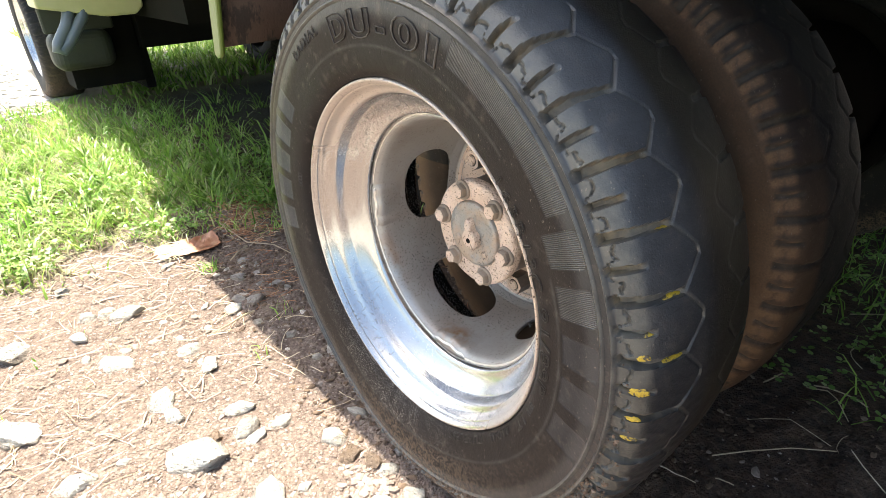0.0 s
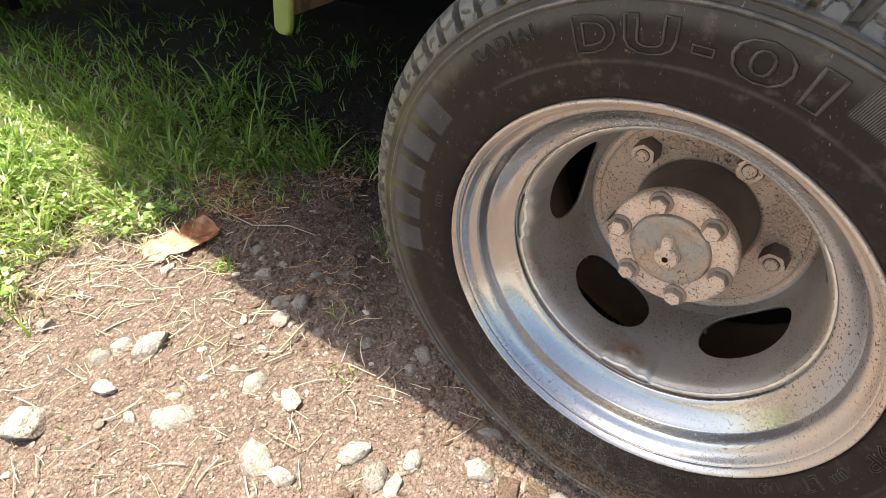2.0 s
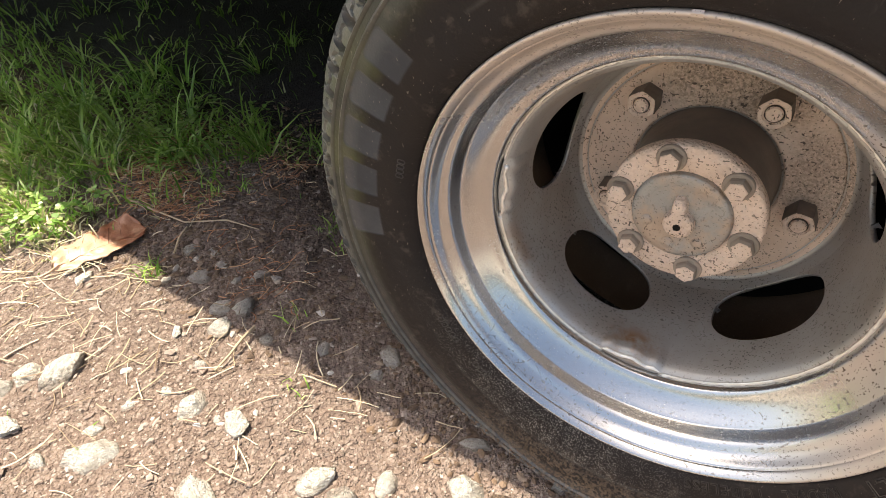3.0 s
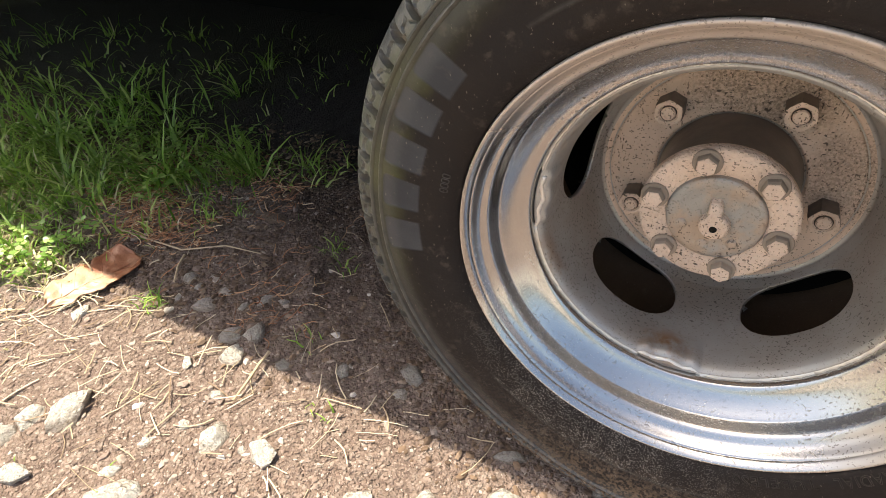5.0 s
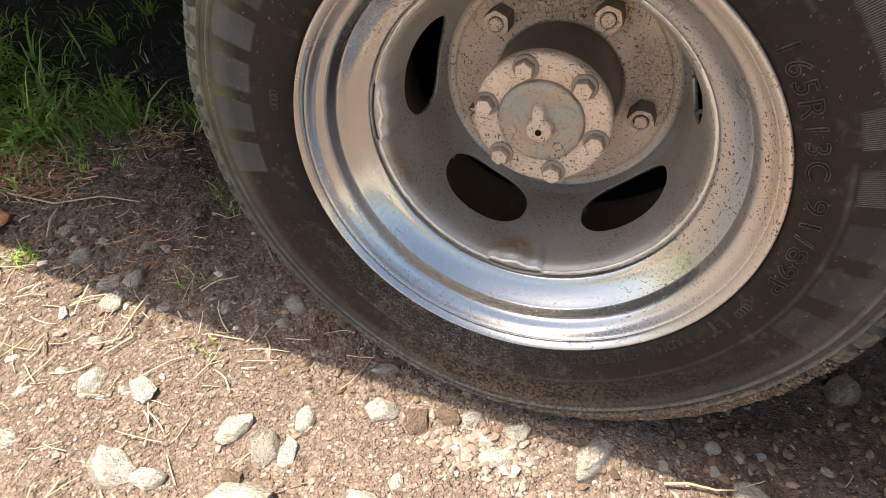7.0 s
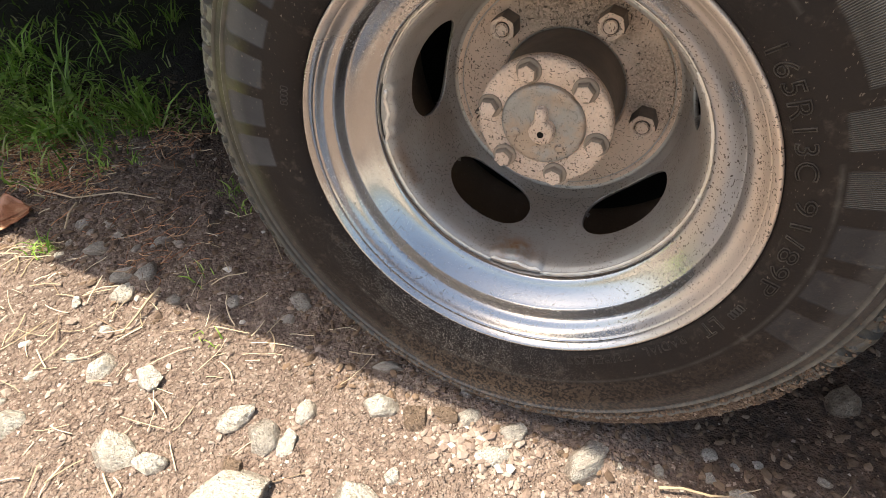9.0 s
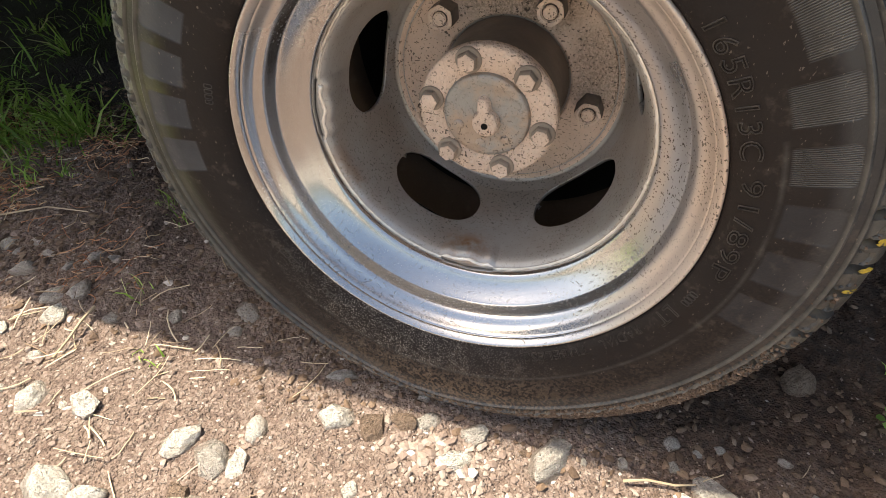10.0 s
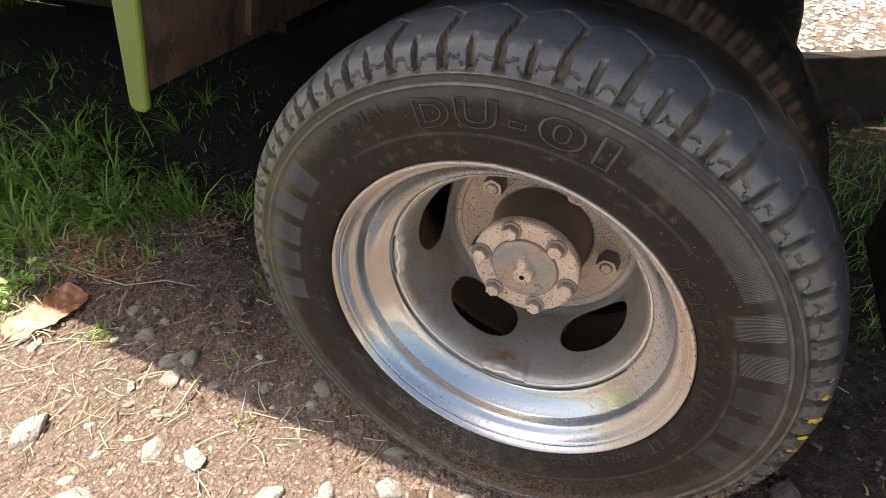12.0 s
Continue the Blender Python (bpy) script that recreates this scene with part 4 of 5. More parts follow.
def cut(value, at, width):
    """Like near(), with steeper walls and a flat floor."""
    return np.clip(4.2 - np.abs(value - at) / width * 4.2, 0, 1)


def tread_depth(theta, u, r, side, phase):
    """Depth of the worn pattern at an angle (degrees), a distance from the middle, a radius and a side."""
    p = ((theta - phase + np.where(side > 0, 0.5 * 360 / PITCHES, 0)) * PITCHES / 360) % 1.0
    mm = 1.78 / PITCHES
    q = np.where(p > 0.5, p - 1, p)
    taper = np.clip((u - 0.034) / 0.006, 0, 1)
    slant = 0.10 * (u - 0.033) / 0.045
    long = (0.0042 + 0.0022 * np.clip((u - 0.058) / 0.015, 0, 1)) * cut(q - slant, 0, (0.0028 + 0.055 * np.clip(u - 0.050, 0, 1)) / mm) * taper
    short = (0.0034 + 0.0018 * np.clip((u - 0.066) / 0.010, 0, 1)) * cut(p, 0.5 + slant, (0.0024 + 0.05 * np.clip(u - 0.066, 0, 1)) / mm) * np.clip((u - 0.062) / 0.005, 0, 1)
    zig = 0.0015 * cut(u, 0.018 + 0.018 * np.clip(np.abs(p - 0.5) * 2.5 - 0.18, 0, 1), 0.0021) * (0.55 + 0.45 * (q > 0))
    # stepped sipe along the foot of the blocks, up and down twice in a pitch
    f = (2 * p + 0.30 + 0.10 * np.sin(theta * 0.7)) % 1.0
    steps = 0.2632 + 0.0065 * np.clip(np.abs(f - 0.5) * 15.0 - 3.2, 0, 1) + 0.0012 * np.sin(theta * 2.3)
    sipe = 0.0015 * cut(r, steps, 0.0012) * (u > 0.068)
    foot = 0.0007 * np.clip((steps - r) / 0.001, 0, 1) * (u > 0.068)
    return np.maximum.reduce([long, short, zig, sipe]), foot


def build_tyre(name, centre, n, fine, material, parent, outer, label, phase=43.7):
    """A worn radial tyre round the y axis with its tread cut in; outer: the side that faces -y carries the mouldings."""
    prof = np.array([(-u, r) for u, r in HALF] + [(u, r) for u, r in HALF[-2::-1]])
    for _ in range(2):
        q = np.empty((2 * len(prof) - 2, 2))
        q[0::2], q[1::2] = 0.75 * prof[:-1] + 0.25 * prof[1:], 0.25 * prof[:-1] + 0.75 * prof[1:]
        prof = np.vstack([prof[:1], q, prof[-1:]])
    run = np.concatenate([[0], np.cumsum(np.hypot(*np.diff(prof, axis=0).T))])
    want, s = [0.0], 0.0
    while s < run[-1]:
        r_here = np.interp(s, run, prof[:, 1])
        s += fine if r_here > 0.243 else 2.2 * fine
        want.append(min(s, run[-1]))
    u, r = np.interp(want, run, prof[:, 0]), np.interp(want, run, prof[:, 1])
    du, dr = np.gradient(u), np.gradient(r)
    k = np.hypot(du, dr) + 1e-9
    nu, nr = -dr / k, du / k
    th = np.linspace(0, 360, n, endpoint=False)
    U, R, NU, NR = (np.repeat(a[:, None], n, 1) for a in (u, r, nu, nr))
    T = np.repeat(th[None], len(u), 0)
    side = np.sign(U)
    groove, lug = tread_depth(T, np.abs(U), R, side, phase)
    on = np.clip((R - 0.2600) / 0.002, 0, 1)
    if outer:
        groove = groove * np.clip((0.012 - U) / 0.01, 0.35, 1) * (1 + 0.25 * np.clip((np.abs(U) - 0.066) / 0.006, 0, 1))  # the inner half is worn smooth
    else:
        groove = groove * (1 - 0.25 * np.clip((np.abs(U) - 0.062) / 0.01, 0, 1))
    depth = (groove + lug) * on
    facing = (U < 0) if outer else (U < -9)
    rib = 0.0020 * near(R, 0.2505, 0.0017) + 0.0022 * near(R, 0.2588, 0.0017)
    arc = 0.0012 * near(R, 0.2125, 0.0012) * ((T < 20) | (T > 226) | ((T > 45) & (T < 128)))
    ang = (T + 180) % 360 - 180
    inset, hatch = 0 * R, 0 * R
    for lo, hi, ruled in ((31.2, 66, 1), (21.8, 28.6, 1), (11.8, 18.6, 1), (1.6, 8.6, 0), (-8.5, -1.2, 0), (-19, -11.7, 0), (142, 148.8, 0), (151.3, 158.2, 0), (160.8, 168, 0), (170.3, 177.6, 0), (180.2, 188, 0)):
        a = ang if lo < 100 else T
        one = np.clip((a - lo) / 0.35, 0, 1) * np.clip((hi - a) / 0.35, 0, 1) * np.clip((R - (0.226 if hi > 60 and lo < 100 else 0.2145)) / 0.0012, 0, 1) * np.clip((0.2482 - 0.0035 * np.clip(1 - np.minimum(a - lo, hi - a) / 1.2, 0, 1) ** 2 - R) / 0.0012, 0, 1)
        inset = np.maximum(inset, one)
        hatch = np.maximum(hatch, one * ruled)
    raised = (rib + arc) * facing - 0.0005 * inset * facing
    wear = 0.0005 * np.sin(np.radians(T * 5) + 40 * U) + 0.0004 * np.sin(np.radians(T * 17) - 90 * U)
    low = np.exp(-(((T - 270 + 180) % 360 - 180) / 26.0) ** 2)
    bulge = low * 0.006 * np.clip((R - 0.19) / 0.03, 0, 1) * np.clip((0.275 - R) / 0.02, 0, 1)
    crust = 0.0024 * np.clip(np.sin(np.radians(T * 97) + 400 * U) * np.sin(np.radians(T * 41) - 700 * R) + 0.5 * np.sin(np.radians(T * 160) + 900 * R), -0.3, 1)
    caked = np.clip(np.exp(-(((T - 285 + 180) % 360 - 180) / 48.0) ** 2) * np.clip((R - 0.252) / 0.010, 0, 1), 0, 1) * facing
    off = raised - depth * (1 - 0.15 * caked) + wear * on + crust * caked
    rr, yy = R + NR * off, centre + U + NU * off + side * bulge
    x, z = rr * np.cos(np.radians(T)), rr * np.sin(np.radians(T))
    floor_z = -AXLE_Z - 0.003
    z = np.where(z < floor_z, floor_z + 0.15 * (z - floor_z), z)
    me = mesh_of(name, np.stack([x, yy, z], -1).reshape(-1, 3), grid_faces(len(u), n, True).tolist(), material)
    around = np.clip((66 - np.abs(ang)) / 25, 0.75, 1) if outer else 0.25
    float_attr(me, "mud", (around * np.clip((groove * on - 0.0008) / 0.0022, 0, 1)).ravel())
    # sidewall road film; the second term paints shade over the tread's inner half
    float_attr(me, "film", (np.clip((0.244 - R) / 0.012, 0, 1) * (1 - 0.3 * inset) * facing + outer * on * np.clip((U + 0.014) / 0.026, 0, 0.95)).ravel())
    wide = np.exp(-(((T - 285 + 180) % 360 - 180) / 48.0) ** 2)
    soil = 0.9 * low * np.clip((R - 0.200) / 0.04, 0, 1) + wide * (0.22 * np.clip((R - 0.212) / 0.006, 0, 1) + np.clip((R - 0.246) / 0.012, 0, 1)) + 0.9 * np.clip((-0.235 - z) / 0.03, 0, 1)
    float_attr(me, "drab", (outer * on * np.clip((U + 0.010) / 0.02, 0, 1) * np.clip((0.074 - U) / 0.02, 0, 1)).ravel())
    float_attr(me, "soil", np.clip(soil * (1.0 if outer else np.clip((R - 0.235) / 0.02, 0, 1)), 0, 1).ravel())
    q2 = ((T - phase) * PITCHES / 360 * 2 + 0.5) % 1.0
    lugs = np.clip((0.40 - np.abs(q2 - 0.5)) * 14, 0, 1) * np.clip((R - 0.2595) / 0.002, 0, 1) * np.clip((0.2800 - R) / 0.003, 0, 1)
    caked_lug = np.clip((0.12 + 0.40 * np.clip((25 - ang) / 35, 0, 1)) * np.clip((np.abs(U) - 0.030) / 0.012, 0, 1) + 0.36 * np.clip((0.268 - R) / 0.006, 0, 1) * np.clip((R - 0.228) / 0.02, 0, 1) + 0.55 * lugs, 0, 1)
    float_attr(me, "coat", ((1.0 if n > 800 and not outer else 0.0) * caked_lug * (1 - 0.85 * np.clip(groove * on / 0.003, 0, 1)) * (U < 0)).ravel())
    lip = np.clip(1 - np.abs(groove * on - 0.0011) / 0.0011, 0, 1) * outer
    float_attr(me, "lip", lip.ravel())
    # upper tread painted paler and bluish, as if lit from the sky
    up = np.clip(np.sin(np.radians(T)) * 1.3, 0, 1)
    float_attr(me, "sky_paling", (on * up * np.clip(1.3 - groove / 0.0022, 0, 1) * np.clip((0.002 - U) / 0.026, 0.03, 1) * outer).ravel())
    float_attr(me, "edge", ((near(R, 0.2505, 0.0020) + near(R, 0.2588, 0.0020) + 1.6 * arc / 0.0012) * facing).clip(0, 1).ravel())
    float_attr(me, "hatch", (hatch * facing).ravel())
    moss = np.exp(-((T - 165) / 26) ** 2) * np.clip((R - 0.225) / 0.01, 0, 1) * np.clip((0.270 - R) / 0.006, 0, 1) * (1 - inset) * facing
    float_attr(me, "moss", moss.ravel())
    float_attr(me, "pane", (inset * facing * np.where(np.abs(ang) < 90, 0.30 * (1 - hatch), 0.85)).ravel())
    float_attr(me, "salt", (np.exp(-(((T - 252 + 180) % 360 - 180) / 30.0) ** 2) * np.clip((0.216 - R) / 0.006, 0.25, 1) * np.clip((0.262 - R) / 0.01, 0, 1) * facing).ravel())
    float_attr(me, "grey", (np.exp(-((T - 160) / 42) ** 2) * np.clip((R - 0.2575) / 0.006, 0, 1) * np.clip(1.4 - groove / 0.003, 0, 1) * outer + 0.6 * outer * on * np.clip((R - 0.2615) / 0.002, 0, 1) * np.clip((0.2815 - R) / 0.003, 0, 1) * np.clip(1.2 - groove / 0.002, 0, 1) * np.clip((85 - np.abs(ang)) / 25, 0, 1) * (U < 0)).ravel())
    uv = me.uv_layers.new(name="turn")
    loops = np.empty(len(me.loops), np.int32)
    me.loops.foreach_get("vertex_index", loops)
    row, col = loops // n, loops % n
    first = np.repeat(col.reshape(-1, 4).min(1), 4)
    wrapped = (np.repeat(col.reshape(-1, 4).max(1), 4) == n - 1) & (first == 0) & (col == 0)
    uv.data.foreach_set("uv", np.stack([np.where(wrapped, 1.0, col / n), row / len(u)], -1).ravel().astype(np.float32))
    if outer:
        me.set_sharp_from_angle(angle=radians(38))
    return child(name, me, parent, label)


def side_y(r, centre):
    return centre - np.interp(r, SIDE_R, SIDE_U)


def bend_on_sidewall(verts, a0, r0, centre, lift):
    """Lays flat lettering (x along, y up, z out) on the sidewall, clockwise from the angle a0."""
    out = []
    for x, y, z in verts:
        a, r = radians(a0) - x / r0, r0 + y
        out.append((r * math.cos(a), side_y(r, centre) - lift - z, r * math.sin(a)))
    return out


def lettering(text, size, a0, span, r0, centre, parent, label, spread=1.1, name="lettering", thick=0.028, bold=0.0, material=None):
    """A raised word on the sidewall, stretched to run from the angle a0 over span degrees, clockwise."""
    c = bpy.data.curves.new("letters", "FONT")
    c.body, c.size, c.space_character = text, size, spread
    c.resolution_u, c.fill_mode, c.bevel_depth, c.bevel_resolution = 3, "NONE", thick * size, 0
    c.offset = bold * size
    ob = bpy.data.objects.new("letters", c)
    scene.collection.objects.link(ob)
    me = bpy.data.meshes.new_from_object(ob.evaluated_get(bpy.context.evaluated_depsgraph_get()))
    bpy.data.objects.remove(ob)
    bpy.data.curves.remove(c)
    bm = bmesh.new()
    bm.from_mesh(me)
    bpy.data.meshes.remove(me)
    bmesh.ops.remove_doubles(bm, verts=bm.verts, dist=1e-6)
    lo, hi = min(v.co.x for v in bm.verts), max(v.co.x for v in bm.verts)
    wide = radians(span) * r0 / (hi - lo)
    for v, co in zip(bm.verts, bend_on_sidewall([((v.co.x - lo) * wide, v.co.y, v.co.z) for v in bm.verts], a0, r0, centre, 0.0006)):
        v.co = co
    return part(name, bm, material or LETTER, parent, label)


def outline_block(w, h, a0, r0, centre, parent, thick=0.0030, name="moulded_mark"):
    """A raised plain outline on the sidewall, w wide and h high, one bent loop."""
    c = 0.22 * min(w, h)
    loop = [(c, 0), (w - c, 0), (w, c), (w, h - c), (w - c, h), (c, h), (0, h - c), (0, c), (c, 0)]
    pts = bend_on_sidewall([(x, y, 0.0) for x, y in loop], a0, r0, centre, 0.0)
    return part(name, tube(pts, thick * 0.5, 6), MARK, parent, "plain raised moulding on the sidewall")


# ---- the outer rear wheel ----
RIM_PROFILE = [(-0.090, 0.1795), (-0.0935, 0.1826), (-0.0968, 0.1832), (-0.0986, 0.1821), (-0.0986, 0.1806), (-0.0974, 0.1794), (-0.0945, 0.1776), (-0.0922, 0.1767), (-0.0914, 0.1768),
               (-0.0906, 0.1758), (-0.0895, 0.1752), (-0.0850, 0.1735), (-0.0820, 0.1720), (-0.0803, 0.1706), (-0.0788, 0.1688), (-0.0773, 0.1672), (-0.0755, 0.1661), (-0.0735, 0.1653), (-0.0690, 0.1639),
               (-0.0655, 0.1627), (-0.0642, 0.1621), (-0.0634, 0.1612), (-0.0575, 0.1566), (-0.0525, 0.1520), (-0.0493, 0.1480), (-0.0474, 0.1444), (-0.0460, 0.1424), (-0.0444, 0.1413),
               (-0.0410, 0.1407), (-0.0310, 0.1401), (-0.010, 0.1393), (0.012, 0.1395), (0.022, 0.150), (0.028, 0.162), (0.040, 0.166), (0.052, 0.169), (0.058, 0.182)]
DISC_PROFILE = [(-0.0362, 0.1408), (-0.0350, 0.1397), (-0.0330, 0.1380), (-0.0285, 0.1364), (-0.0200, 0.1350), (0.000, 0.1328), (0.020, 0.1303), (0.045, 0.1265), (0.064, 0.1215), (0.0735, 0.1150), (0.078, 0.105), (0.0795, 0.058)]
SLOTS, SLOT_Y, SLOT_HALF_Y, SLOT_HALF_A = (170.5, 242.5, 314.5, 26.5, 98.5), 0.034, 0.0315, 22.5
SCALLOPS = (178, 269)


def build_disc(parent):
    """The deep dished wheel disc with its five long slots and scalloped welded edge."""
    p = np.array(DISC_PROFILE)
    run = np.concatenate([[0], np.cumsum(np.hypot(*np.diff(p, axis=0).T))])
    s = np.concatenate([np.linspace(0, run[9], 88), np.linspace(run[9], run[-1], 16)[1:]])
    y, r = np.interp(s, run, p[:, 0]), np.interp(s, run, p[:, 1])
    n = 480
    th = np.arange(n) * 360 / n
    Y, T = np.repeat(y[:, None], n, 1), np.repeat(th[None], len(y), 0)
    R = np.repeat(r[:, None], n, 1)
    for a in SCALLOPS:
        d = np.abs((T - a + 180) % 360 - 180)
        dip = np.clip((12 - d) / 4, 0, 1) ** 2 * (3 - 2 * np.clip((12 - d) / 4, 0, 1)) * (0.75 + 0.25 * np.cos(d * 0.5))
        top = np.clip((-0.004 - Y) / 0.028, 0, 1) * np.repeat(np.clip(s / 0.0042, 0, 1)[:, None], n, 1)
        R = R - 0.0070 * dip * top
    inside = np.zeros(Y.shape, bool)
    A, B = T.copy(), Y.copy()
    for a in SLOTS:
        da = ((T - a + 180) % 360 - 180) / SLOT_HALF_A
        dy = (Y - SLOT_Y) / SLOT_HALF_Y
        f = (np.abs(da) ** 2.7 + np.abs(dy) ** 2.3)
        hit = f < 1
        inside |= hit
        k = np.where(hit, f, 1).clip(1e-6) ** (-1 / 2.5)
        A = np.where(hit, a + da * k * SLOT_HALF_A, A)
        B = np.where(hit, SLOT_Y + dy * k * SLOT_HALF_Y, B)
    quads = grid_faces(len(y), n, True)
    flat = inside.ravel()
    keep = ~flat[quads].all(1)
    edge = np.zeros(flat.shape, bool)
    edge[quads[keep].ravel()] = True
    move = flat & edge
    Tn, Yn = np.where(move.reshape(Y.shape), A, T), np.where(move.reshape(Y.shape), B, Y)
    Rn = np.where(move.reshape(Y.shape), np.interp(Yn, y, r), R)
    v = np.stack([Rn * np.cos(np.radians(Tn)), Yn, Rn * np.sin(np.radians(Tn))], -1).reshape(-1, 3)
    used = np.unique(quads[keep])
    index = np.full(len(v), -1)
    index[used] = np.arange(len(used))
    me = mesh_of("wheel_disc", v[used], index[quads[keep]].tolist(), DISC)
    bottom = np.exp(-(((T - 267 + 180) % 360 - 180) / 9.0) ** 2) * np.exp(-((Y + 0.022) / 0.014) ** 2)
    left = 0.5 * np.exp(-(((T - 205 + 180) % 360 - 180) / 14.0) ** 2) * np.exp(-((Y + 0.030) / 0.008) ** 2)
    float_attr(me, "rust", np.clip(bottom + left, 0, 1).ravel()[used])
    ob = child("wheel_disc", me, parent, "dull grey painted disc with five long slots")
    m = ob.modifiers.new("thick", "SOLIDIFY")
    m.thickness, m.offset = 0.004, 1.0
    return ob


def turned(bm, angle, radius):
    """Moves a small solid from the y axis out to an angle and radius."""
    bmesh.ops.translate(bm, verts=bm.verts, vec=(radius * math.cos(radians(angle)), 0, radius * math.sin(radians(angle))))
    return bm


def build_outer_wheel():
    w = thing("rear_wheel", (0, 0, AXLE_Z), "worn black tyre on a deep silver painted steel rim", "wheel", "dual rear wheels")
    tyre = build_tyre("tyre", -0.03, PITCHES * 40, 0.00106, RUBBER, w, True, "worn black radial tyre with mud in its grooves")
    child("rim", lathe("rim", RIM_PROFILE, RIM, 256, 2), w, "silver painted steel rim splashed with mud")
    disc = build_disc(w)
    child("mounting_plate", lathe("mounting_plate", [(0.0775, 0.1180), (0.0722, 0.1174), (0.0711, 0.1158), (0.0713, 0.1130), (0.0722, 0.1075), (0.0726, 0.1046), (0.0752, 0.1040), (0.0752, 0.1031), (0.0721, 0.1025),
                                                     (0.0718, 0.0990), (0.0730, 0.0780), (0.0727, 0.0665), (0.0718, 0.0640), (0.0722, 0.0618), (0.0760, 0.0606), (0.0795, 0.0580)], PLATE, 160, 1), w, "dusty beige plate that carries the wheel nuts")
    for a in (135, 63, -9, -81, -153):
        seat = disc_bm([(0.0765, 0.0190), (0.0738, 0.0186), (0.0732, 0.0172), (0.0738, 0.0152), (0.0738, 0.010)], 32)
        part("nut_seat", turned(seat, a, 0.0825), PLATE, disc, "dusty seat round the nut", smooth=True)
        # flat dark ring stands for the shade in the recess round the nut
        part("recess_shade_ring", turned(disc_bm([(0.0738, 0.0152), (0.0733, 0.0148), (0.0733, 0.010)], 24), a, 0.0825), NUT_DARK, disc, "dark ring painting the shade of the nut's recess")
        nut = bmesh.new()
        turn_nut = radians(a * 0.7)
        rings = []
        for y, r_in, k in ((0.0736, 0, 1.0), (0.0545, 0, 1.0), (0.0522, 0, 0.90), (0.0518, 0, 0.80), (0.0518, 0.0084, 0), (0.0533, 0.0070, 0)):
            ring = []
            for q in range(24):
                b = 2 * math.pi * q / 24
                hexagon = 0.0111 / math.cos((b % (math.pi / 3)) - math.pi / 6)
                rr = r_in or (hexagon * k if k == 1.0 else min(hexagon, 0.0121 * k / 0.90))
                ring.append(nut.verts.new((rr * math.cos(b + turn_nut), y, rr * math.sin(b + turn_nut))))
            rings.append(ring)
        for r0, r1 in zip(rings, rings[1:]):
            for q in range(24):
                nut.faces.new((r0[q], r0[(q + 1) % 24], r1[(q + 1) % 24], r1[q]))
        dusted(part("wheel_nut", turned(nut, a, 0.0825), NUT_DARK, disc, "hexagon wheel nut, darker sides and a dusty face"), HUB)
        stud = disc_bm([(0.0600, 0.0062), (0.0522, 0.0062), (0.0508, 0.0052), (0.0514, 0.0034), (0.0518, 0.001)], 24)
        dusted(part("stud", turned(stud, a, 0.0825), NUT_DARK, disc, "threaded stud end", smooth=False), HUB)
    rng = random.Random(8)
    for lo, hi in ((95, 169), (168.5, 191), (190.5, 226), (225.5, 258), (257.5, 281), (280.5, 318), (317.5, 354), (353.5, 397), (396.5, 430)):
        pts, wide = [], []
        count = int((hi - lo) * 0.9)
        for k in range(count):
            deg = lo + (hi - lo) * k / (count - 1)
            d = min(abs((deg - s + 180) % 360 - 180) for s in SCALLOPS)
            dip = min(1, max(0, (12 - d) / 4)) ** 2 * (3 - 2 * min(1, max(0, (12 - d) / 4))) * (0.75 + 0.25 * math.cos(d * 0.5))
            r = 0.1397 - 0.0064 * dip + rng.uniform(-0.0004, 0.0004)
            a = radians(deg)
            pts.append((r * math.cos(a), -0.0376 + rng.uniform(-0.0004, 0.0004), r * math.sin(a)))
            wide.append((0.0010 if lo < 168 or lo > 390 else 0.0018) + rng.uniform(-0.0002, 0.0004))
        part("weld_bead", tube(pts, wide, 7), WELD, disc, "uneven pale weld bead", smooth=True)
    bm = bmesh.new()
    for k in range(4):
        a0, a1 = radians(91 + k * 0.45), radians(91 + (k + 1) * 0.45)
        ring = []
        for a in (a0, a1):
            ring.append([(r * math.cos(a), y, r * math.sin(a)) for y, r in ((-0.0982, 0.1836), (-0.0992, 0.1819), (-0.0984, 0.1800), (-0.097, 0.181))])
        q = [[bm.verts.new(p) for p in rr] for rr in ring]
        for j in range(4):
            bm.faces.new((q[0][j], q[0][(j + 1) % 4], q[1][(j + 1) % 4], q[1][j]))
    part("balance_weight", bm, RIM, w, "small clip-on balance weight")
    lettering("RADIAL", 0.0135, 128.0, 15.0, 0.2335, -0.03, tyre, "raised word on the sidewall", 1.15)
    lettering("165R13C", 0.0170, 42.5, 26.0, 0.1885, -0.03, tyre, "raised size marking on the sidewall", 1.2, thick=0.022)
    lettering("91/89P", 0.0165, 12.8, 24.0, 0.1905, -0.03, tyre, "raised load marking on the sidewall", 1.15, thick=0.022)
    lettering("LT", 0.0150, -23.8, 5.2, 0.1865, -0.03, tyre, "raised marking on the sidewall", 1.1)
    lettering("RADIAL", 0.0095, -34.0, 12.0, 0.1862, -0.03, tyre, "small raised word on the sidewall", 1.15, thick=0.026)
    lettering("TUBELESS", 0.0095, -49.5, 18.5, 0.1862, -0.03, tyre, "small raised word on the sidewall", 1.15, thick=0.026)
    for text, a, span in (("D", 107.2, 7.4), ("U", 98.7, 8.4), ("-", 88.2, 3.5), ("0", 82.8, 9.0), ("1", 71.8, 3.6)):
        lettering(text, 0.0315, a, span, 0.2185, -0.03, tyre, "large outlined raised marking on the sidewall", 1.0, thick=0.018, bold=0.03, material=MARK)
    rng = np.random.RandomState(77)
    v, f = chip(True)
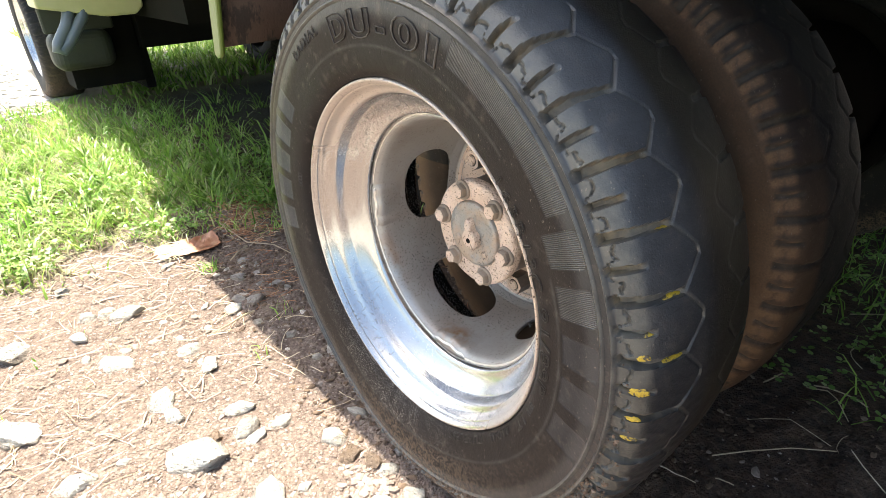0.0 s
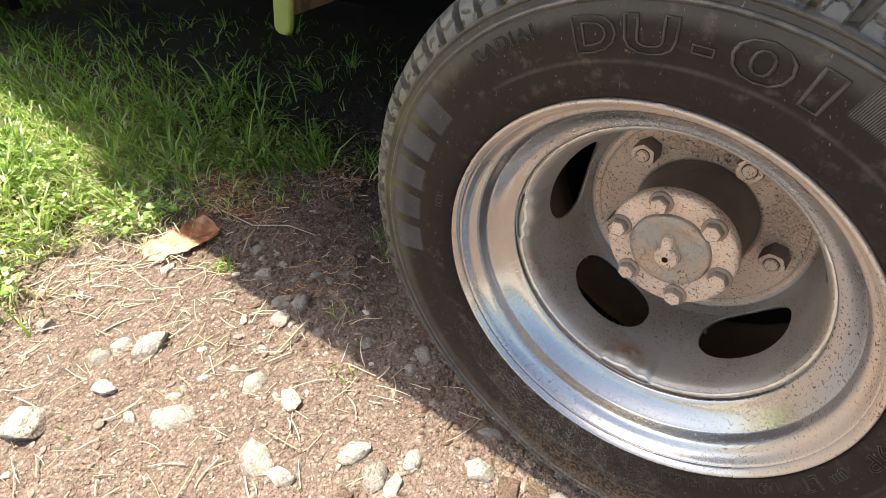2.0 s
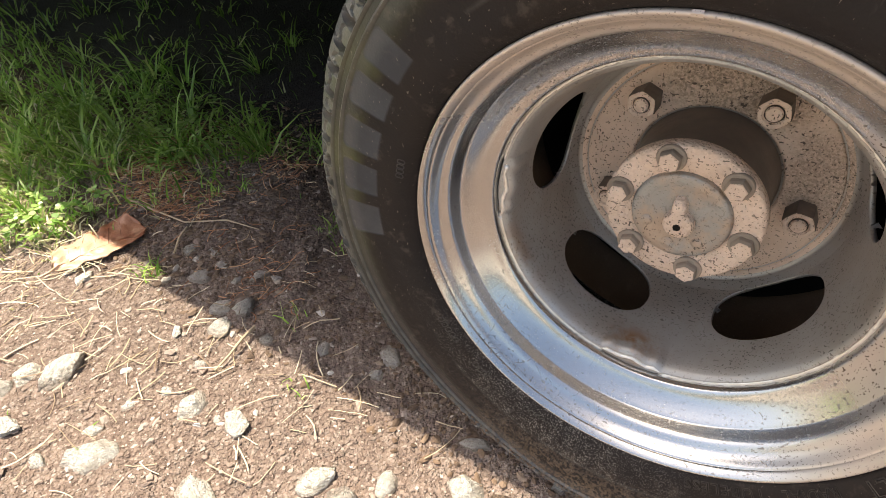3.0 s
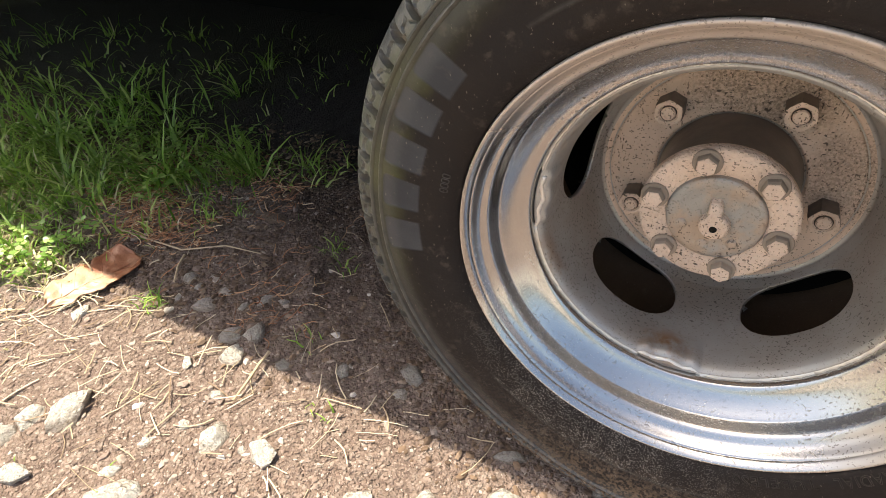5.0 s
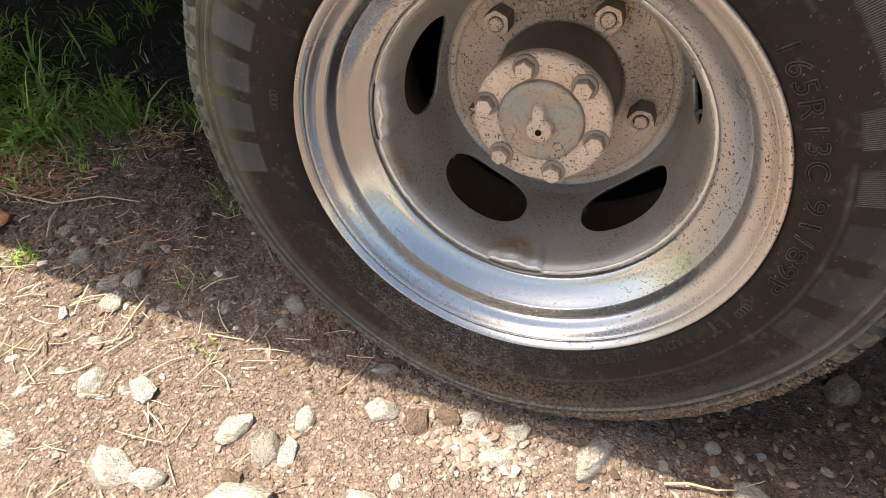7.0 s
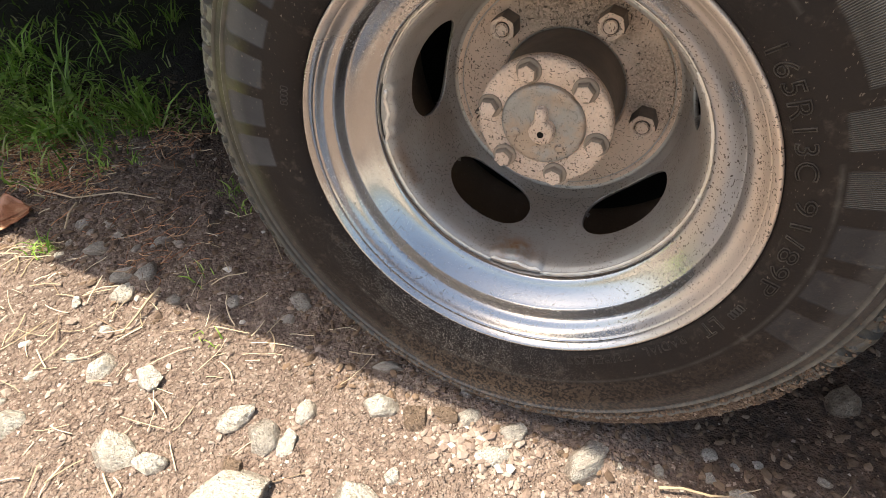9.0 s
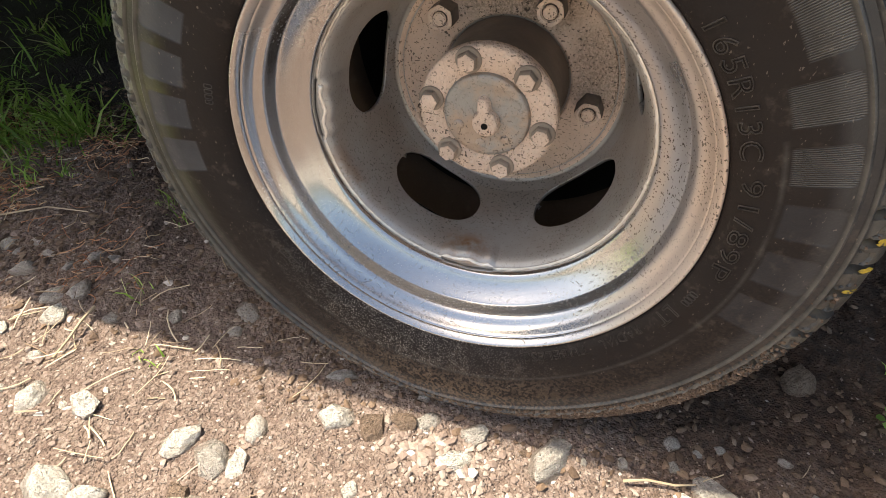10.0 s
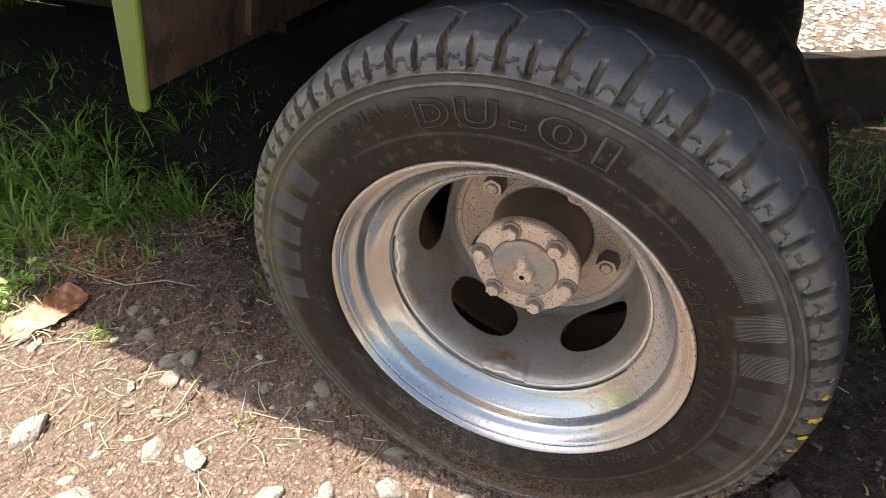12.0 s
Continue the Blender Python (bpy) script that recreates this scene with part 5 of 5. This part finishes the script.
    m = 9000
    a = np.radians(290 + rng.normal(0, 19, m))
    r = 0.2545 + 0.0235 * rng.beta(2.2, 1.8, m)
    size = 0.0008 * (3.2 ** (rng.rand(m) ** 2.2))
    mid = np.stack([r * np.cos(a), -0.03 - np.interp(r, SIDE_R, SIDE_U) - 0.0002, r * np.sin(a)], -1)
    mid[:, 1] -= 0.006 * np.exp(-((np.degrees(a) - 270) / 26.0) ** 2) * np.clip((0.275 - r) / 0.02, 0, 1)
    ok = mid[:, 2] > -AXLE_Z + 0.001
    lumps = (mid[ok, None] + size[ok, None, None] * v[None] * rng.uniform(0.6, 1.25, (ok.sum(), len(v), 3))).reshape(-1, 3)
    faces = (f[None] + (np.arange(ok.sum()) * len(v))[:, None, None]).reshape(-1, 3)
    child("mud_crust", mesh_of("mud_crust", lumps, faces.tolist(), CRUMB, smooth=False), tyre, "crumbs of brown earth stuck to the lower shoulder", "stuff")
    for a, r0, wd, n in ((222, 0.190, 0.030, 5), (236, 0.191, 0.022, 4), (258, 0.190, 0.035, 6), (170, 0.1925, 0.018, 4), (-17, 0.1905, 0.014, 4)):
        for k in range(n):
            outline_block(wd / n * 0.7, 0.0055, a - k * wd / n / r0 * 57.3, r0, -0.03, tyre, 0.0009)
    for k, (a, u0, long, wide, deep) in enumerate(((3.0, 0.0715, 0.008, 0.9, -0.0006), (15.9, 0.045, 0.020, 0.42, 0.0030), (6.7, 0.047, 0.022, 0.42, 0.0030), (11.6, 0.066, 0.006, 0.45, 0.0024), (24.9, 0.043, 0.012, 0.35, 0.0030), (-2.0, 0.0725, 0.006, 0.5, 0.0), (8.6, 0.0705, 0.006, 0.6, -0.0003), (-3.2, 0.048, 0.014, 0.30, 0.0030), (-6.0, 0.0725, 0.007, 0.5, 0.0))):
        bm = bmesh.new()
        rng = random.Random(k)
        grid = []
        for i in range(5):
            row = []
            for j in range(9):
                f = abs(j - 4) / 4
                aa = radians(a + (i - 2) / 2 * wide * math.sqrt(1.02 - f * f) * (0.75 + 0.5 * rng.random()))
                u = u0 + (j - 4) / 8 * long * (0.9 + 0.2 * rng.random())
                r = np.interp(u, SIDE_U[:7:-1], SIDE_R[:7:-1]) - deep + 0.0004 * (0 < i < 4) - 0.0016 * (i in (0, 4) or j in (0, 8))
                row.append(bm.verts.new((r * math.cos(aa), -0.03 - u, r * math.sin(aa))))
            grid.append(row)
        for i in range(4):
            for j in range(8):
                bm.faces.new((grid[i][j], grid[i + 1][j], grid[i + 1][j + 1], grid[i][j + 1]))
        part("paint_splash", bm, WORN_YELLOW, tyre, "splash of yellow paint on the tread", smooth=True)
    return w


build_outer_wheel()


# ---- hub in the middle of the wheel ----
def build_hub():
    h = thing("axle_hub", (0, 0, AXLE_Z), "dusty beige axle hub with a bolted flange and cap", "hub")
    child("barrel", lathe("barrel", [(0.095, 0.062), (0.080, 0.0605), (0.074, 0.0588), (0.020, 0.0570), (0.012, 0.0565)], BARREL, 96), h, "dark dusty hub barrel")
    flange = child("flange", lathe("flange", [(0.0155, 0.050), (0.0150, 0.0595), (0.0130, 0.0608), (0.0045, 0.0608), (0.0022, 0.0596), (0.0015, 0.0575), (0.0018, 0.0400), (0.0035, 0.0382), (0.0035, 0.030)], HUB, 128), h, "round dusty flange")
    cap = child("cap", lathe("cap", [(0.004, 0.0385), (0.0005, 0.0378), (-0.0010, 0.0362), (-0.0013, 0.030), (0.0002, 0.0235), (-0.0005, 0.0190), (-0.0008, 0.0)], CAP, 96, 1), h, "cast grey metal cap, worn bright in places")
    boss = bmesh.new()
    for y, k in ((0.0, 1.0), (-0.0065, 0.94), (-0.0085, 0.82)):
        for j in range(40):
            a = 2 * math.pi * j / 40
            d = (a - radians(98) + math.pi) % (2 * math.pi) - math.pi
            r = k * max(0.0122, min(0.0235 / math.cos(d), 0.0056 / max(1e-4, abs(math.sin(d)))) if abs(d) < 1.2 else 0)
            boss.verts.new((r * math.cos(a) + 0.001, y, r * math.sin(a) - 0.004))
    boss.verts.ensure_lookup_table()
    for i in range(2):
        for j in range(40):
            boss.faces.new([boss.verts[i * 40 + j], boss.verts[i * 40 + (j + 1) % 40], boss.verts[(i + 1) * 40 + (j + 1) % 40], boss.verts[(i + 1) * 40 + j]])
    boss.faces.new([boss.verts[80 + j] for j in range(40)])
    soften(part("boss", boss, HUB, cap, "raised keyhole-shaped boss"), 0.0012)
    # no real hole: a black disc paints the dark inside it
    hole = disc_bm([(-0.0085, 0.0030), (-0.0091, 0.0027), (-0.0091, 0.0021), (-0.0086, 0.0018), (-0.0086, 0.001)], 20)
    bmesh.ops.translate(hole, verts=hole.verts, vec=(0.001, 0, -0.005))
    part("centre_mark", hole, DARK, cap, "black disc standing for the dark of the centre hole")
    for k, (a, r, s) in enumerate(((205, 0.027, 0.0055), (262, 0.028, 0.006), (312, 0.027, 0.005))):
        lump = disc_bm([(0.0, s), (-0.0010, 0.85 * s), (-0.0016, 0.5 * s), (-0.0018, 0.05 * s)], 14)
        part("cast_lump", turned(lump, a, r), CAP, cap, smooth=True)
    for k in range(6):
        a = 109.4 - 60 * k
        part("washer", turned(disc_bm([(0.0025, 0.0112), (0.0002, 0.0112), (-0.0006, 0.0106), (-0.0006, 0.004)], 28), a, 0.0503), DULL, flange, "dull dusty washer")
        bolt = hex_head(0.0156, 0.001, -0.0082, 0.35)
        bmesh.ops.rotate(bolt, verts=bolt.verts, matrix=Matrix.Rotation(radians(17 * k), 3, "Y"))
        dusted(part("bolt", turned(bolt, a, 0.0503), DULL, flange, "hexagon bolt, darker sides and a dusty face"), HUB)


build_hub()


# ---- inner wheel of the pair, and the far pair ----
def build_inner_wheel(y, label, group, fine):
    w = thing("rear_wheel", (0, y, AXLE_Z), label, "wheel", group)
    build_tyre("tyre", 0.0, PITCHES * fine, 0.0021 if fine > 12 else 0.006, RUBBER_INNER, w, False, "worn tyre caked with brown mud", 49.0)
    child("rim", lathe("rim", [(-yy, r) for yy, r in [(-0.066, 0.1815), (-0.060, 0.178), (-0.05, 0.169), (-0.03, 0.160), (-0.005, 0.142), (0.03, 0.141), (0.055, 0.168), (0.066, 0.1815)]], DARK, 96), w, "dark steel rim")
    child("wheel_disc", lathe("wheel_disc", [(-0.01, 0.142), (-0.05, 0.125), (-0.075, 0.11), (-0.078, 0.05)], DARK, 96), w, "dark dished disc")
    return w


build_inner_wheel(0.202, "inner tyre of the dual pair, brown with dried mud", "dual rear wheels", 24)
build_inner_wheel(0.885, "far inner tyre in the dark under the truck", "dual rear wheels", 8)
build_inner_wheel(1.105, "far outer tyre in the dark under the truck", "dual rear wheels", 8)


# ---- the truck over them ----
def build_truck():
    t = thing("truck", (0, 0, 0), "small light truck with green and cream paint over a rusty underbody", "truck")
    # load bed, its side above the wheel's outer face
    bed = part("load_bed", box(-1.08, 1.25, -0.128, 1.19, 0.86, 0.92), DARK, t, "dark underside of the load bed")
    for y0, y1 in ((-0.128, -0.098), (1.16, 1.19)):
        part("bed_side", box(-1.08, 1.25, y0, y1, 0.92, 1.28), GREEN, t, "green painted bed side")
    part("bed_end", box(1.22, 1.25, -0.097, 1.159, 0.92, 1.28), GREEN, t)
    for x in (-1.04, -0.65, 0.62, 1.05):
        part("cross_member", box(x - 0.03, x + 0.03, -0.09, 1.15, 0.79, 0.86), DARK, t)
    for y in (0.40, 0.66):
        part("chassis_rail", box(-3.5, 1.2, y, y + 0.05, 0.62, 0.78), DARK, t, "dark steel chassis rail")
    part("axle_tube", tube([(0, 0.10, AXLE_Z), (0, 0.98, AXLE_Z)], 0.045, 20), DARK, t, "dark axle tube", smooth=True)
    part("differential", disc_bm([(0.45, 0.05), (0.48, 0.10), (0.55, 0.12), (0.62, 0.10), (0.65, 0.05)], 28), DARK, t, smooth=True).location = (0, 0, AXLE_Z)
    part("brake_drum", disc_bm([(0.30, 0.06), (0.095, 0.06), (0.090, 0.10), (0.13, 0.118), (0.21, 0.118), (0.30, 0.08)], 40), DARK, t, smooth=True).location = (0, 0, AXLE_Z)

    # green skirt is unseen, added to keep sky light from under the truck
    part("side_skirt", box(-0.86, -0.44, -0.128, -0.119, 0.585, 0.86), GREEN, t, "unseen green panel added under the bed side to block light")
    part("side_skirt", box(-1.42, -0.861, -0.108, -0.09, 0.525, 0.86), CREAM, t, "cream painted side skirt")
    # three panels added out of view to cut light coming from the rear
    part("rear_light_block", box(1.16, 1.20, -0.05, 1.1, 0.30, 0.70), DARK, t, "unseen dark panel added at the rear to block light")
    part("far_light_block", box(0.34, 1.15, 1.10, 1.14, 0.36, 0.86), DARK, t, "dark panel added behind the far wheels to block light")
    part("rear_shade_sheet", box(0.44, 0.444, -0.10, 0.50, 0.10, 0.80), RUSTY, t, "unseen rusty sheet added behind the wheels to block light")
    # cab underside kept low so that less light enters beneath it
    part("cab_floor", box(-3.6, -1.66, 0.26, 1.10, 0.37, 0.615), DARK, t, "dark cab underside, set low to block light")
    # far side closed by added panels that keep light out
    part("far_shade_panel", box(-2.25, -0.27, 1.10, 1.14, 0.01, 0.86), DARK, t, "dark panel added along the far side to block light")
    part("far_shade_panel", box(-3.7, -2.26, 1.165, 1.19, 0.01, 0.615), DARK, t, "dark panel added along the far side to block light")
    # blocks and low ceilings added to darken the space under the bed
    part("floor_light_block", box(-1.0, -0.46, 0.24, 1.05, 0.405, 0.50), DARK, t, "dark block added under the floor to keep light out")
    part("floor_shade_block", box(-1.9, -0.6, 0.42, 0.95, 0.36, 0.495), DARK, t, "dark bulk added under the floor to keep light out")
    part("underside_light_block", box(-1.45, -0.42, -0.09, 0.30, 0.56, 0.785), DARK, t)
    part("underside_light_block", box(-1.45, -0.62, 0.301, 1.09, 0.50, 0.785), DARK, t)
    part("underside_light_block", box(-0.419, 1.2, -0.09, 0.13, 0.655, 0.785), DARK, t)
    part("arch_light_block", box(-0.33, 0.438, 0.131, 1.09, 0.605, 0.785), DARK, t, "dark block added over the inner wheels to keep light off")
    part("underside_light_block", box(0.446, 1.2, 0.131, 1.09, 0.62, 0.785), DARK, t)

    # mudguard ahead of the wheel: a leaning rusty sheet with a green outer flange
    def lean(z):
        return -0.385 + 0.30 * (z - 0.45)

    bm = bmesh.new()
    rows = []
    for k in range(9):
        z = 0.455 + 0.05 * k
        rows.append([bm.verts.new((lean(z) + 0.004 * math.sin(9 * y + k), y, z + (0.02 * y if k == 0 else 0))) for y in np.linspace(-0.098, 0.62, 12)])
    for a, b in zip(rows, rows[1:]):
        for p, q, r, s in zip(a, a[1:], b[1:], b):
            bm.faces.new((p, q, r, s))
    guard = part("mudguard", bm, RUSTY, t, "rusty brown mudguard sheet", smooth=True)
    m = guard.modifiers.new("thick", "SOLIDIFY")
    m.thickness = 0.003
    for y in (0.06, 0.26):
        part("rib", box(-0.006, 0.006, y, y + 0.015, 0.0, 0.34), RUSTY, guard).matrix_local = Matrix.Translation((lean(0.47) + 0.006, 0, 0.47)) @ Matrix.Rotation(math.atan(0.30), 4, "Y")
    bm = bmesh.new()
    left, right = [], []
    for k in range(16):
        f = k / 15
        z = 0.441 + 0.46 * f ** 1.6
        half = (0.0125 + 0.0050 * min(1.0, (z - 0.441) / 0.15)) * min(1.0, math.sqrt(max(0.0, 1 - (1 - min(1, (z - 0.441) / 0.010)) ** 2)) + 0.45)
        c = lean(z) + 0.007
        left.append((c - half, z))
        right.append((c + half, z))
    loop = left[::-1] + right
    front = [bm.verts.new((x, -0.107, z)) for x, z in loop]
    back = [bm.verts.new((x, -0.100, z)) for x, z in loop]
    bm.faces.new(front)
    bm.faces.new(back[::-1])
    for k in range(len(loop)):
        j = (k + 1) % len(loop)
        bm.faces.new((front[k], back[k], back[j], front[j]))
    soften(part("guard_flange", bm, GREEN, t, "pale green painted outer flange with a rounded end"), 0.003)

    # cream side box, its lower corner cut off
    bm = bmesh.new()
    prof = [(-0.0955, 0.4305), (0.117, 0.387), (0.217, 0.387), (0.248, 0.412), (0.248, 0.612), (-0.0955, 0.612)]
    a = [bm.verts.new((-2.094, y, z)) for y, z in prof]
    b = [bm.verts.new((-2.285, y, z)) for y, z in prof]
    bm.faces.new(a)
    bm.faces.new(b[::-1])
    for k in range(6):
        bm.faces.new((a[k], b[k], b[(k + 1) % 6], a[(k + 1) % 6]))
    soften(part("side_box", bm, CREAM, t, "cream painted box hung under the side"), 0.008)
    bm = bmesh.new()
    prof = [(-0.785, 0.62), (-0.775, 0.541), (-0.68, 0.527), (-0.655, 0.527), (-0.605, 0.556), (-0.60, 0.62)]
    a = [bm.verts.new((x, -0.118, z)) for x, z in prof]
    b = [bm.verts.new((x, -0.099, z)) for x, z in prof]
    bm.faces.new(a)
    bm.faces.new(b[::-1])
    for k in range(6):
        bm.faces.new((a[k], b[k], b[(k + 1) % 6], a[(k + 1) % 6]))
    soften(part("yellow_bracket", bm, YELLOW, t, "yellow painted bracket under the bed side"), 0.004)
    pts = [(-2.119, 0.012, 0.443), (-2.107, -0.020, 0.372), (-2.094, -0.066, 0.312), (-2.094, -0.074, 0.296), (-2.094, -0.058, 0.288), (-2.094, -0.030, 0.312), (-2.107, 0.038, 0.393), (-2.119, 0.052, 0.443)]
    part("step_loop", tube(pts, 0.019, 12), LOOP, t, "thick bent loop of worn blue-black pipe", smooth=True)
    soften(part("front_flap", box(-2.32, -2.30, -0.075, 0.17, 0.33, 0.61), FLAP, t, "dark green-black rubber flap behind the front wheel"), 0.009)
    soften(part("air_tank", box(-2.40, -2.27, -0.072, 0.150, 0.188, 0.335), FLAP, t, "dark green tank with a rounded belly"), 0.045, 5)
    # added panel, stops side light reaching the grass under the cab
    part("cab_light_block", box(-3.5, -2.43, 0.262, 0.30, 0.06, 0.50), DARK, t, "dark panel added under the cab to block side light")
    part("sump", box(-2.62, -2.36, 0.27, 1.08, 0.235, 0.50), DARK, t, "dark bulky parts under the cab")
    part("silencer", box(-2.6, -2.41, -0.01, 0.262, 0.10, 0.5), DARK, t, "dark bulky parts under the cab")
    # cab
    cab = part("cab", box(-4.3, -1.46, -0.045, 1.11, 0.62, 1.85), CREAM, t, "cream painted cab")
    soften(cab, 0.05, 3)
    for y in (-0.095, 1.01):
        part("front_wing", box(-3.2, -2.35, y, y + 0.15, 0.50, 0.615), CREAM, t)


build_truck()


def build_front_wheel(y, label, mirrored):
    w = thing("front_wheel", (-2.92, y, 0.285), label, "wheel", "front wheels")
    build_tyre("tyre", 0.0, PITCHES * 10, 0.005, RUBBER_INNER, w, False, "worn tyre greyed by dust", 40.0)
    prof = [(yy + 0.03, r) for yy, r in RIM_PROFILE[:24]] + [(0.0, 0.13), (-0.012, 0.11), (-0.02, 0.05), (-0.02, 0.0)]
    child("rim", lathe("rim", [(-a, b) for a, b in prof] if mirrored else prof, RIM, 96), w, "silver painted rim")
    return w


build_front_wheel(0.0, "front tyre greyed by dust at the grass edge", False)
build_front_wheel(1.07, "far front tyre in the shade", True)


# ---- timber edging of the raised gravel ----
def build_edging():
    bm = bmesh.new()
    n, d = Vector((-EDGE_D[1], EDGE_D[0], 0)), Vector((EDGE_D[0], EDGE_D[1], 0))
    o = Vector((EDGE_A[0], EDGE_A[1], 0))
    rows = []
    for k in range(21):
        s = -0.9 + 0.14 * k
        w = 0.004 * math.sin(3 * s) + 0.003 * math.sin(11 * s)
        rows.append([bm.verts.new(o + d * s + n * (w + a) + Vector((0, 0, z + w))) for a, z in ((0, -0.03), (0.045, -0.03), (0.045, 0.172), (0, 0.172))])
    for a, b in zip(rows, rows[1:]):
        for j in range(4):
            bm.faces.new((a[j], b[j], b[(j + 1) % 4], a[(j + 1) % 4]))
    bm.faces.new(rows[0])
    bm.faces.new(rows[-1][::-1])
    me = bpy.data.meshes.new("edging_plank")
    bmesh.ops.recalc_face_normals(bm, faces=bm.faces)
    bm.to_mesh(me)
    bm.free()
    me.materials.append(PLANK)
    soften(tagged(new("edging_plank", me), "dark weathered timber plank holding back raised gravel", "plank"), 0.004)


build_edging()
